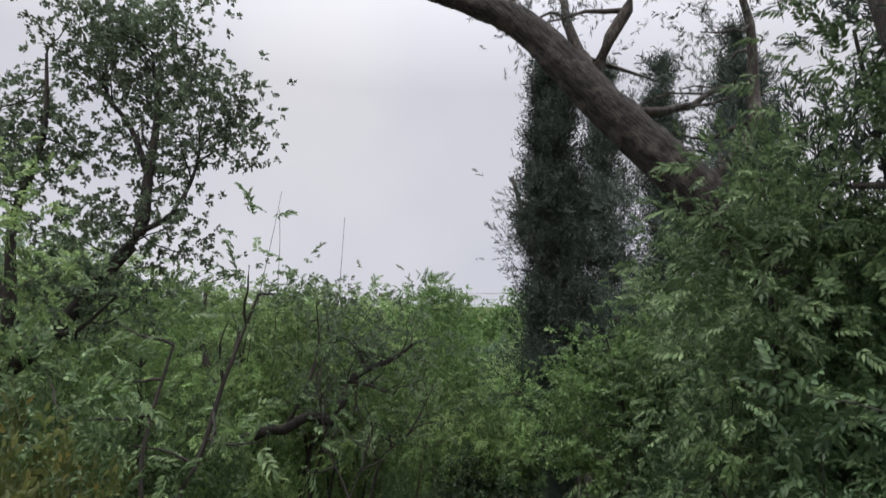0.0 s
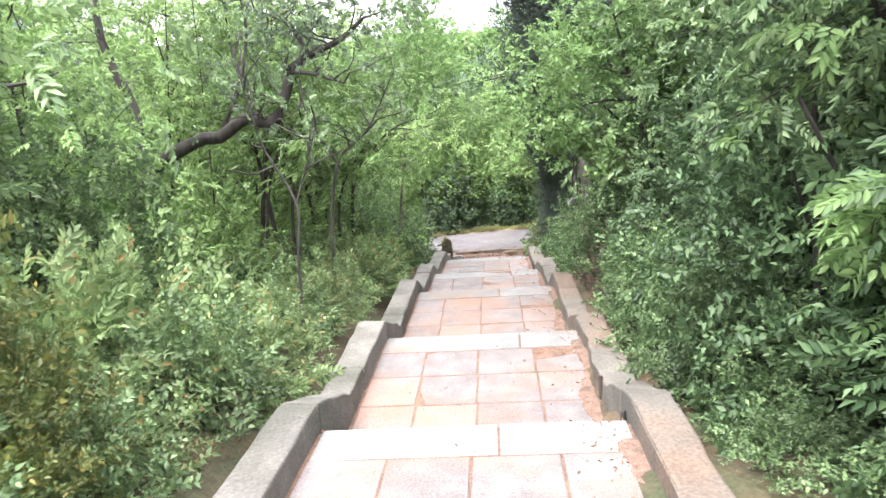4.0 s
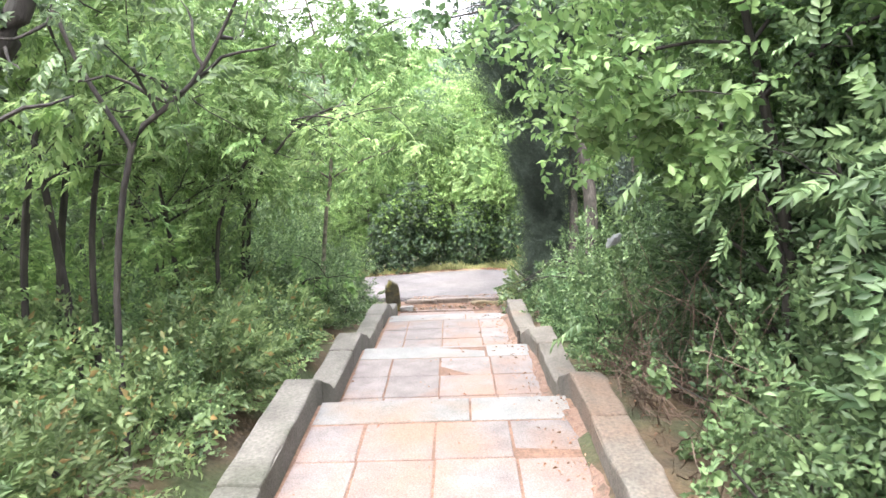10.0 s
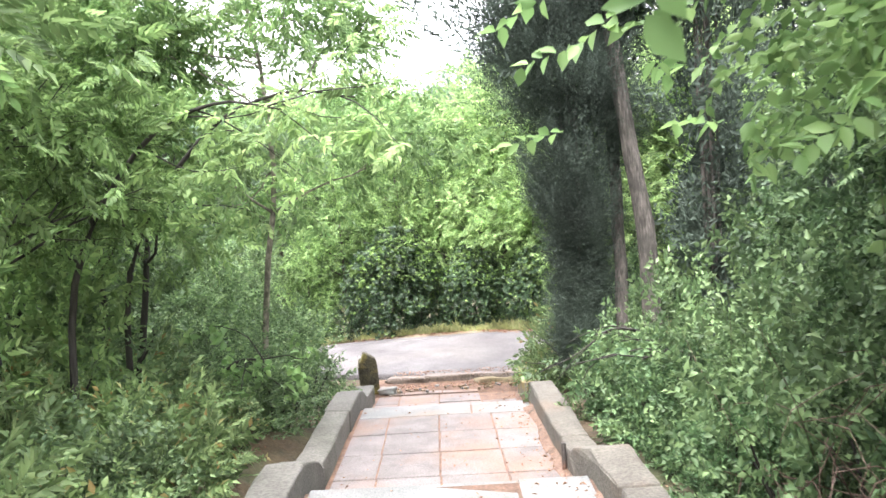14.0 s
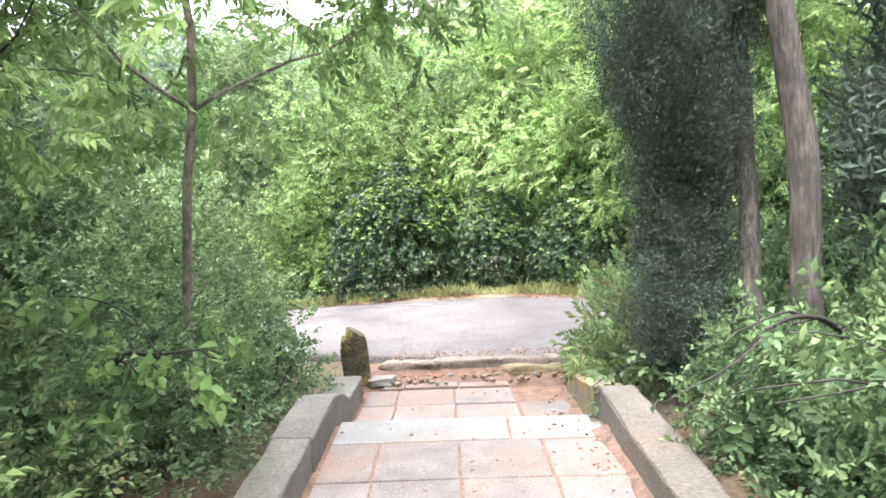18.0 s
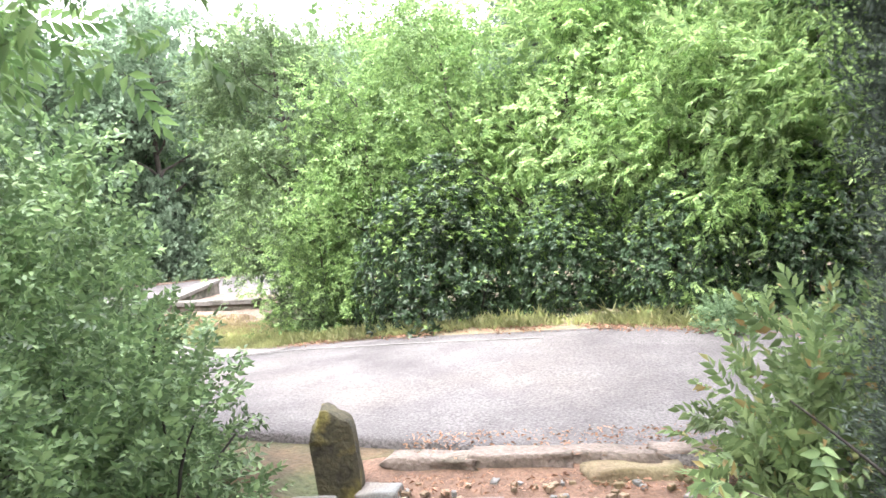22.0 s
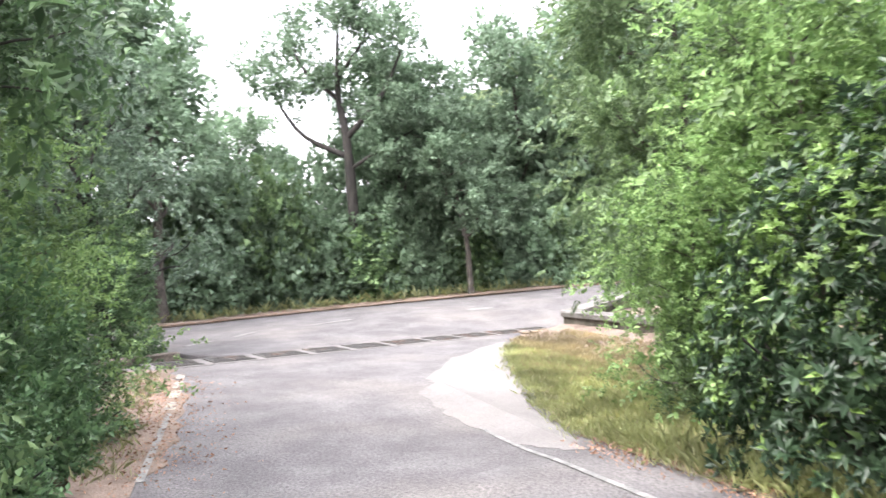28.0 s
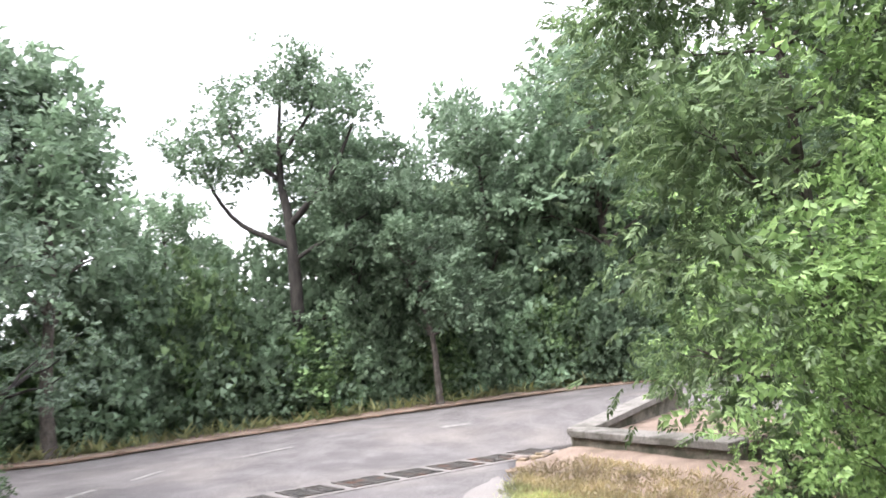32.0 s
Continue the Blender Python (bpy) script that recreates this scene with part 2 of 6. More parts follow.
M_BARK_G = mat("pale_grey_bark", (0.13, 0.115, 0.092), (0.25, 0.225, 0.185), 18, 0.9, 0.8, 50, (0.07, 0.065, 0.05), 7, (0.52, 0.66), stretch=0.5)
M_STONE = mat("lichen_stone", (0.04, 0.036, 0.026), (0.085, 0.075, 0.045), 9, 0.95, 1.0, 40, (0.2, 0.17, 0.055), 4, (0.53, 0.66))
M_IRON = mat("cast_iron", (0.035, 0.033, 0.032), (0.07, 0.06, 0.055), 8, 0.6, 0.4, 60, (0.12, 0.06, 0.04), 3, (0.55, 0.7))
M_RAIL = mat("pale_rail_paint", (0.5, 0.5, 0.5), (0.58, 0.57, 0.57), 2, 0.5, 0.1, 30)
M_PLASTIC = mat("white_plastic", (0.2, 0.21, 0.22), (0.32, 0.33, 0.34), 5, 0.4, 0.2, 20)

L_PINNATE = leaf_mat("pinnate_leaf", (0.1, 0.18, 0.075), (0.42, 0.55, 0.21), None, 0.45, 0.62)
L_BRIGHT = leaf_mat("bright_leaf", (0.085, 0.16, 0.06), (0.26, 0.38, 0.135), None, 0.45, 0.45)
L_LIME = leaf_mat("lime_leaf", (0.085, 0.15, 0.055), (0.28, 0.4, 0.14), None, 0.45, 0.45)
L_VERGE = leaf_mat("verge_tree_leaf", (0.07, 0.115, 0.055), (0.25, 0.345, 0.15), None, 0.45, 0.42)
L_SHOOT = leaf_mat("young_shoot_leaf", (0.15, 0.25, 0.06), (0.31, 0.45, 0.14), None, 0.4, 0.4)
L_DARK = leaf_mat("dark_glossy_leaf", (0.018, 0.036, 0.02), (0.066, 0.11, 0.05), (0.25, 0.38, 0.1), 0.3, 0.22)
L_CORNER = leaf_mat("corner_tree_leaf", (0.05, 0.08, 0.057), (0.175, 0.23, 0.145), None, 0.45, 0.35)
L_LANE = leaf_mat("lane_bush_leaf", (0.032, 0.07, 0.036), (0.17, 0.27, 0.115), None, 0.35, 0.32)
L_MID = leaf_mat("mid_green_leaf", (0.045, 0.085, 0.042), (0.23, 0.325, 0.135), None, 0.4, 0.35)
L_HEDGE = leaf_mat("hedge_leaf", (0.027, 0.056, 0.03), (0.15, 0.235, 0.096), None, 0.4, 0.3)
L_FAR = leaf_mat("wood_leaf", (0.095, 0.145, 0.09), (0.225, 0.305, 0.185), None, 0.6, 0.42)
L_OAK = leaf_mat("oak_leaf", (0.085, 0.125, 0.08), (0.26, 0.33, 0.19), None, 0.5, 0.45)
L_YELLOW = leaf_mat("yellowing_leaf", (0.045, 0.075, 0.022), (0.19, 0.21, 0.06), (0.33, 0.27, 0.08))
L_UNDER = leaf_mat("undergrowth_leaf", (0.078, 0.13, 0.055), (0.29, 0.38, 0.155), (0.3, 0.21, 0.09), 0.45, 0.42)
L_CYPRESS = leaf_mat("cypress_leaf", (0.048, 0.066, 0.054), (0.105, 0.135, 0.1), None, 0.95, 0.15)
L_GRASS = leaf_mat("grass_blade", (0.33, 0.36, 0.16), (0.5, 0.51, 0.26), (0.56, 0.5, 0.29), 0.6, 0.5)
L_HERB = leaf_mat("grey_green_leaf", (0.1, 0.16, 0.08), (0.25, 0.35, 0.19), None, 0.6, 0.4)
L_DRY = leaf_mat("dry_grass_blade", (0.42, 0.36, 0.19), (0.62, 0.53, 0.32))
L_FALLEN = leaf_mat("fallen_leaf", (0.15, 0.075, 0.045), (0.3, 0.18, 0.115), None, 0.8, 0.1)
L_TWIG = mat("dry_bramble", (0.1, 0.066, 0.05), (0.19, 0.135, 0.105), 9, 0.9, 0.3, 40)


# ---- mesh helpers ----
def part(name, data, material, parent=None, label=""):
    """Links a bmesh or a mesh as one object under its parent."""
    me = data
    if isinstance(data, bmesh.types.BMesh):
        me = bpy.data.meshes.new(name)
        data.to_mesh(me)
        data.free()
    if material and not me.materials:
        me.materials.append(material)
    ob = new(name, me)
    if parent:
        ob.parent = parent
    if label:
        ob["label"] = label
    return ob


def mesh_of(name, verts, faces, material, smooth=False):
    """A mesh from arrays of points and of equal-sided faces."""
    verts, faces = np.asarray(verts, np.float32), np.asarray(faces, np.int32)
    me = bpy.data.meshes.new(name)
    k = faces.shape[1]
    me.vertices.add(len(verts))
    me.vertices.foreach_set("co", verts.ravel())
    me.loops.add(faces.size)
    me.loops.foreach_set("vertex_index", faces.ravel())
    me.polygons.add(len(faces))
    me.polygons.foreach_set("loop_start", np.arange(0, faces.size, k, dtype=np.int32))
    if smooth:
        me.polygons.foreach_set("use_smooth", np.ones(len(faces), bool))
    me.update(calc_edges=True)
    me.materials.append(material)
    return me


def tubes(strokes, sides=7, rough=0.0, rng=None):
    """Points and quads of tapered limbs: each stroke is a list of (x, y, z, radius)."""
    vs, fs, base = [], [], 0
    ang = np.arange(sides) * 2 * np.pi / sides
    for stroke in strokes:
        p = np.array([q[:3] for q in stroke], float)
        r = np.array([q[3] for q in stroke], float)
        tan = np.gradient(p, axis=0)
        tan /= np.linalg.norm(tan, axis=1)[:, None] + 1e-9
        ref = np.where(np.abs(tan[:, 2:3]) > 0.9, [[1.0, 0, 0]], [[0, 0, 1.0]])
        u = np.cross(tan, ref)
        u /= np.linalg.norm(u, axis=1)[:, None] + 1e-9
        w = np.cross(tan, u)
        rr = r[:, None] * np.ones(sides)
        if rough and rng is not None:
            rr = rr * (1 + 0.7 * rough * (rng.standard_normal(rr.shape) + rng.standard_normal((1, sides))))
        ring = p[:, None] + rr[..., None] * (np.cos(ang)[None, :, None] * u[:, None] + np.sin(ang)[None, :, None] * w[:, None])
        vs.append(ring.reshape(-1, 3))
        for i in range(len(p) - 1):
            for j in range(sides):
                a, b = base + i * sides + j, base + i * sides + (j + 1) % sides
                fs.append((a, b, b + sides, a + sides))
        base += len(p) * sides
    return np.concatenate(vs), np.array(fs)


def limb(start, heading, length, radius, rng, bend=0.25, steps=6, lift=0.0, tip=0.35):
    """One wandering, tapering limb."""
    p, d, out = np.array(start, float), np.array(heading, float), []
    d /= np.linalg.norm(d)
    for i in range(steps + 1):
        out.append((*p, radius * (1 - (1 - tip) * i / steps)))
        d = d + bend * rng.standard_normal(3) + (0, 0, lift)
        d /= np.linalg.norm(d)
        p = p + d * length / steps
    return out


def leaf(length, width, fold=0.25, droop=0.15, full=False):
    """One leaf along +y, folded at its midrib."""
    w, f = width / 2, fold * width
    if not full:
        v = [(0, 0, 0), (w, 0.42 * length, f), (0, length, -droop * length), (-w, 0.42 * length, f)]
        return np.array(v), np.array([(0, 1, 2), (0, 2, 3)])
    v = [(0, 0, 0), (0.8 * w, 0.25 * length, f), (w, 0.55 * length, f - 0.4 * droop * length), (0, length, -droop * length),
         (-w, 0.55 * length, f - 0.4 * droop * length), (-0.8 * w, 0.25 * length, f)]
    return np.array(v), np.array([(0, 1, 2), (0, 2, 3), (0, 3, 4), (0, 4, 5)])


def turn(rx, ry, rz):
    return np.array(Euler([radians(a) for a in (rx, ry, rz)]).to_matrix())


def sprig(kind, rng, full=False):
    """A twig's worth of leaves, about one unit long along +y."""
    vs, fs, n = [], [], 0

    def add(lf, m, at):
        nonlocal n
        v, f = lf
        vs.append(v @ m.T + at)
        fs.append(f + n)
        n += len(v)

    if kind == "pinnate":
        for i in range(6):
            y = 0.22 + 0.125 * i
            for side in (-1, 1):
                add(leaf(0.32, 0.125, 0.2, 0.2, full), turn(-12 + rng.normal(0, 12), side * 10, side * -(62 - 4 * i) + rng.normal(0, 8)), (0, y, -0.22 * y * y))
        add(leaf(0.3, 0.125, 0.2, 0.2, full), turn(-28, 0, 0), (0, 0.97, -0.2))
    elif kind == "ovate":
        for i in range(9):
            y = 0.1 + 0.1 * i
            side = 1 if i % 2 else -1
            add(leaf(rng.uniform(0.26, 0.36), rng.uniform(0.14, 0.19), 0.2, 0.2, full), turn(rng.normal(-5, 22), rng.normal(0, 25), side * -rng.uniform(35, 75)), (0, y, -0.12 * y * y))
    elif kind == "rosette":
        for i in range(10):
            add(leaf(rng.uniform(0.32, 0.45), 0.17, 0.2, 0.25, full), turn(0, 0, 36 * i + rng.normal(0, 8)) @ turn(rng.uniform(10, 55), 0, 0), (0, 0, 0.02 * i))
        v = np.concatenate(vs)
        spin = turn(-90, 0, 0)
        vs[:] = [v @ spin.T + (0, 0.35, 0)]
    elif kind == "oak":
        for i in range(9):
            add(leaf(rng.uniform(0.3, 0.42), rng.uniform(0.2, 0.26), 0.25, 0.2, full), turn(rng.normal(0, 35), rng.normal(0, 35), rng.uniform(-110, 110)), rng.uniform(-0.22, 0.22, 3) + (0, 0.45, 0))
    elif kind == "far":
        for i in range(10):
            ln = rng.uniform(0.3, 0.42)
            v = np.array([(0, 0, 0), (0.5 * ln, 0.7 * ln, 0.1 * ln), (-0.35 * ln, 0.85 * ln, 0.0)])
            add((v, np.array([(0, 1, 2)])), turn(rng.normal(0, 35), rng.normal(0, 35), rng.uniform(-110, 110)), rng.uniform(-0.25, 0.25, 3) + (0, 0.45, 0))
    elif kind == "needles":
        for i in range(12):
            y = 0.06 * i
            add(leaf(rng.uniform(0.22, 0.45), 0.06, 0.3, -0.05), turn(rng.normal(0, 25), rng.normal(0, 40), rng.uniform(-50, 50)), (0, y, 0))
    elif kind in ("spray", "frond"):
        count, ln, wd = (26, 0.12, 0.02) if kind == "spray" else (18, 0.22, 0.038)
        for i in range(count):
            y = 0.9 * i / count
            side = 1 if i % 2 else -1
            add(leaf(rng.uniform(0.5, 1.0) * ln * (1.2 - 0.5 * y), wd, 0.3, -0.1), turn(rng.normal(0, 30), rng.normal(0, 40), side * rng.uniform(12, 55)), (rng.normal(0, 0.05), y, rng.normal(0, 0.05)))
    return np.concatenate(vs), np.concatenate(fs)


def scatter(templates, at, ahead, size, rng, spin=50):
    """Copies of the templates at the places, each along its heading, as one set of points and triangles."""
    at, ahead = np.asarray(at, float), np.asarray(ahead, float)
    ahead = ahead / (np.linalg.norm(ahead, axis=1)[:, None] + 1e-9)
    up = np.tile((0, 0, 1.0), (len(at), 1)) + 0.25 * rng.standard_normal((len(at), 3))
    side = np.cross(ahead, up)
    side /= np.linalg.norm(side, axis=1)[:, None] + 1e-9
    top = np.cross(side, ahead)
    a = np.radians(rng.normal(0, spin, len(at)))[:, None]
    side, top = np.cos(a) * side + np.sin(a) * top, np.cos(a) * top - np.sin(a) * side
    basis = np.stack([side, ahead, top], 2)
    vs, fs, n = [], [], 0
    pick = rng.integers(0, len(templates), len(at))
    for k, (tv, tf) in enumerate(templates):
        rows = np.nonzero(pick == k)[0]
        if not len(rows):
            continue
        v = np.einsum("nij,vj->nvi", basis[rows], tv) * np.asarray(size)[rows, None, None] + at[rows, None]
        f = tf[None] + (np.arange(len(rows)) * len(tv))[:, None, None] + n
        vs.append(v.reshape(-1, 3))
        fs.append(f.reshape(-1, 3))
        n += len(rows) * len(tv)
    return np.concatenate(vs), np.concatenate(fs)


RNG0 = np.random.default_rng(4)
SPRIGS = {k: [sprig(k, RNG0) for _ in range(4)] for k in ("pinnate", "ovate", "rosette", "oak", "needles", "spray", "frond", "far")}
SPRIGS_NEAR = {k: [sprig(k, RNG0, True) for _ in range(4)] for k in ("pinnate", "ovate", "rosette", "oak")}


def lumpy(d, rng, lumps=9, depth=0.35):
    """An uneven outline: how far a crown reaches in each direction."""
    c = rng.standard_normal((lumps, 3))
    c /= np.linalg.norm(c, axis=1)[:, None]
    near = (d @ c.T).max(1)
    return 1 - depth + depth * np.clip((near - 0.35) / 0.6, 0, 1)


# ---- the lie of the land ----
ROAD_Z = 0.11
FALL = 0.06                                                   # the hillside falls to the north
LIPS = (-4.6, -1.6, 1.15, 3.92, 6.58, 9.55, 11.95, 14.9)      # where each landing of the path ends
LIP_Z = (1.4, 1.15, 0.76, 0.595, 0.535, 0.473, 0.362, 0.21)  # height of each landing at its end
FOOT_Z = (0.95, 0.5, 0.36, 0.205, 0.165, 0.172, 0.095, 0.03)  # height of the next landing where it begins
STEP = 0.36                                                   # depth of the middle step of each flight
PATH_END, LAST_Z = 16.8, -0.03
LEFT_X = -0.85


def right_x(y):
    """The inner face of the right-hand wall: the path narrows a little on its way down."""
    return float(np.interp(y, (-5, 4, 8.7, 12.3, 13.3, 17), (1.19, 1.14, 1.1, 1.0, 0.96, 0.95)))


def landing(y):
    """The height of the landings at y, leaving out the middle steps."""
    for k, end in enumerate(LIPS):
        if y <= end:
            if k == 0:
                return LIP_Z[0] - 0.1 * (end - y)
            t = (y - LIPS[k - 1]) / (end - LIPS[k - 1])
            return FOOT_Z[k - 1] + (LIP_Z[k] - FOOT_Z[k - 1]) * t
    return FOOT_Z[-1] + (LAST_Z - FOOT_Z[-1]) * min(1.0, (y - LIPS[-1]) / (PATH_END - LIPS[-1]))


def tread_height(y):
    """The height of the slabs at y, middle steps included."""
    for k, end in enumerate(LIPS):
        if end < y <= end + STEP:
            return max(landing(y), 0.5 * (LIP_Z[k] + FOOT_Z[k]))
    return landing(y)


def slope_height(y):
    """The general fall of the ground along the path."""
    return float(np.interp(y, (-60, -5, 4, 7, 10, 12, 15, 17), (2.6, 0.85, 0.5, 0.4, 0.34, 0.26, 0.13, 0.05)))


def main_road_rise(x, y):
    """The hillside's fall to the north, against which the larger road climbs."""
    return -FALL * (max(-20.0, min(y, 90.0)) - 17.0) + max(0.0, min(y - 24.0, 60.0)) * 0.062 * max(0.0, min(1.0, (-10.7 - x) / 2.5 + max(0.0, y - 29.5) / 5.0))


def lane_bank(x, y):
    """The lane tilts up towards its far edge, more so to the east."""
    k = max(0.0, min(0.12, 0.06 + 0.022 * (x + 1.8))) * max(0.0, min(1.0, (x + 5.5) / 2.5))
    return max(0.0, min(y - 17.2, 4.0)) * k


def land(x, y):
    """The height of the ground."""
    edge = 16.4 - 0.29 * max(0.0, x - 1.5)
    wavy = 0.05 * noise.noise((x * 0.35, y * 0.35, 0.3)) + 0.03 * noise.noise((x * 1.3, y * 1.3, 2.0))
    z = slope_height(y) + wavy
    if -1.5 < x < (1.17 if y < 16.0 else 1.5) and y < 17.0:
        z = min(z, min(tread_height(y), landing(y - 0.4), landing(y + 0.4)) - 0.1)
    elif abs(x) < 3.0 and y < 16.0:
        z = 0.5 * (landing(y - 0.7) + landing(y + 0.7)) + 0.1 + 0.04 * noise.noise((x, y, 5.0))
    f = 1.0 if x < -8 else max(0.0, min(1.0, (y - edge) / 0.8))
    low = 0.05 + 0.015 * noise.noise((x * 0.8, y * 0.8, 1.0)) + main_road_rise(x, y) + lane_bank(x, y)
    return z * (1 - f) + f * low


def hang(y):
    """How far things that hang beside the path are raised with the slope."""
    return float(np.interp(y, (0, 3, 7, 10, 13, 16), (0.6, 0.46, 0.22, 0.16, 0.1, 0.0)))


def curve(points, steps=8):
    """A smooth line through a few points."""
    p = [Vector(q) for q in points]
    p = [2 * p[0] - p[1]] + p + [2 * p[-1] - p[-2]]
    out = []
    for i in range(1, len(p) - 2):
        for k in range(steps):
            t = k / steps
            out.append(0.5 * ((2 * p[i]) + (p[i + 1] - p[i - 1]) * t + (2 * p[i - 1] - 5 * p[i] + 4 * p[i + 1] - p[i + 2]) * t * t
                              + (3 * p[i] - p[i - 1] - 3 * p[i + 1] + p[i + 2]) * t ** 3))
    out.append(p[-2])
    return out


def grid_axis(lo, hi, fine_lo, fine_hi, fine, coarse):
    a = list(np.arange(lo, fine_lo, coarse)) + list(np.arange(fine_lo, fine_hi, fine)) + list(np.arange(fine_hi, hi + 1, coarse))
    return a


def build_ground():
    xs = [-2500, -800, -300, -120] + grid_axis(-70, 60, -26, 14, 0.4, 4) + [120, 300, 800, 2500]
    ys = [-2500, -800, -300, -120] + grid_axis(-60, 90, -6, 40, 0.4, 4) + [130, 300, 800, 2500]
    verts = [(x, y, land(x, y)) for y in ys for x in xs]
    nx = len(xs)
    faces = [(j * nx + i, j * nx + i + 1, (j + 1) * nx + i + 1, (j + 1) * nx + i) for j in range(len(ys) - 1) for i in range(nx - 1)]
    ob = part("ground", mesh_of("ground", verts, faces, M_SOIL, True), M_SOIL)
    tagged(ob, "dark soil and leaf litter under the bushes", "ground", kind="structure")


build_ground()


def ribbon(name, left, right, z, material, thick=0.12, cells=6):
    """A sheet between two lines, with turned-down edges; z is added to the land's own rise."""
    a, b = curve(left), curve(right)
    n = min(len(a), len(b))
    verts, faces = [], []
    for i in range(n):
        for k in range(cells + 1):
            q = a[i].lerp(b[i], k / cells)
            verts.append((q.x, q.y, z + main_road_rise(q.x, q.y) + lane_bank(q.x, q.y) + 0.002 * noise.noise((q.x * 2, q.y * 2, 0))))
    for i in range(n - 1):
        for k in range(cells):
            s = i * (cells + 1) + k
            faces.append((s, s + 1, s + cells + 2, s + cells + 1))
    m = len(verts)
    rim = [i * (cells + 1) for i in range(n)], [i * (cells + 1) + cells for i in range(n)]
    for line in rim:
        for s in line:
            x, y, h = verts[s]
            verts.append((x, y, h - thick))
    for r, line in enumerate(rim):
        for i in range(n - 1):
            c = m + r * n + i
            faces.append((line[i], line[i + 1], c + 1, c))
    me = mesh_of(name, verts, faces, material, False)
    bm = bmesh.new()
    bm.from_mesh(me)
    bmesh.ops.recalc_face_normals(bm, faces=bm.faces)
    bm.to_mesh(me)
    bm.free()
    return part(name, me, material)


# small road: from the right, past the path's end, to the grating
NEAR_EDGE = [(24, 10.5, 0), (12, 13.8, 0), (5, 16.0, 0), (0.8, 17.0, 0), (-2.2, 17.75, 0), (-4.6, 18.7, 0), (-7.0, 19.15, 0), (-9.4, 19.75, 0), (-11.0, 20.3, 0)]
FAR_EDGE = [(24, 14.6, 0), (12, 17.3, 0), (5, 19.3, 0), (2.2, 20.0, 0), (-0.6, 20.8, 0), (-3.6, 22.3, 0), (-6.0, 24.3, 0), (-8.6, 26.9, 0), (-10.6, 29.3, 0)]
road_small = ribbon("road_small", NEAR_EDGE, FAR_EDGE, ROAD_Z, M_ASPHALT, 0.12, 24)
tagged(road_small, "worn grey asphalt lane with dusty patches", "road", kind="structure")
MAIN_NEAR = [(-17, 4, 0), (-16.0, 13, 0), (-14.7, 19.2, 0), (-13.0, 21.7, 0), (-11.2, 22.6, 0), (-10.7, 26.0, 0), (-10.2, 30.0, 0), (-9.9, 32.6, 0), (-8.0, 35.5, 0), (-3, 38.5, 0)]
MAIN_FAR = [(-23, 4, 0), (-20.5, 14, 0), (-18.6, 21, 0), (-17.7, 24.3, 0), (-16.5, 28.2, 0), (-14.7, 32.2, 0), (-12.6, 36.3, 0), (-9, 39.2, 0), (-3, 42, 0)]
road_main = ribbon("road_main", MAIN_FAR, MAIN_NEAR, ROAD_Z - 0.004, M_ASPHALT, 0.12, 24)
tagged(road_main, "wide grey asphalt road that climbs round a bend", "road", kind="structure")


def flat(name, points, z, material, parent=None, label="", thick=0.01):
    """A thin flat piece with the given outline."""
    bm = bmesh.new()
    f = bm.faces.new([bm.verts.new((x, y, z + main_road_rise(x, y) + lane_bank(x, y))) for x, y in points])
    bm.normal_update()
    if f.normal.z < 0:
        f.normal_flip()
    r = bmesh.ops.extrude_face_region(bm, geom=[f])
    for v in r["geom"]:
        if isinstance(v, bmesh.types.BMVert):
            v.co.z += thick
    bmesh.ops.recalc_face_normals(bm, faces=bm.faces)
    return part(name, bm, material, parent, label)


def jagged(points, amount, rng, per=6):
    """An outline with a broken edge."""
    out = []
    for i, p in enumerate(points):
        q = points[(i + 1) % len(points)]
        for k in range(per):
            t = k / per
            j = rng.normal(0, amount, 2) if k else (0, 0)
            out.append((p[0] + (q[0] - p[0]) * t + j[0], p[1] + (q[1] - p[1]) * t + j[1]))
    return out


rng = np.random.default_rng(11)
slab = flat("concrete_apron", jagged([(-9.03, 27.02), (-7.4, 25.35), (-5.35, 23.52), (-4.4, 22.74), (-3.5, 22.08), (-2.97, 21.66), (-3.4, 21.6), (-4.0, 21.74), (-4.7, 21.98), (-5.4, 22.28), (-6.2, 22.66), (-6.55, 23.2), (-6.9, 23.35), (-7.95, 24.7), (-8.6, 25.9)], 0.03, rng), ROAD_Z + 0.0015, M_PATCH, thick=0.0035)
tagged(slab, "pale concrete apron with a broken edge beside the lane", "pavement", kind="structure")


def stripe(a, b, width, material, parent, z=ROAD_Z + 0.0045):
    a, b = Vector((*a, 0)), Vector((*b, 0))
    d = (b - a).normalized().cross(Vector((0, 0, 1))) * width / 2
    return flat("paint_line", [((a + d).x, (a + d).y), ((b + d).x, (b + d).y), ((b - d).x, (b - d).y), ((a - d).x, (a - d).y)], z, material, parent, thick=0.003)


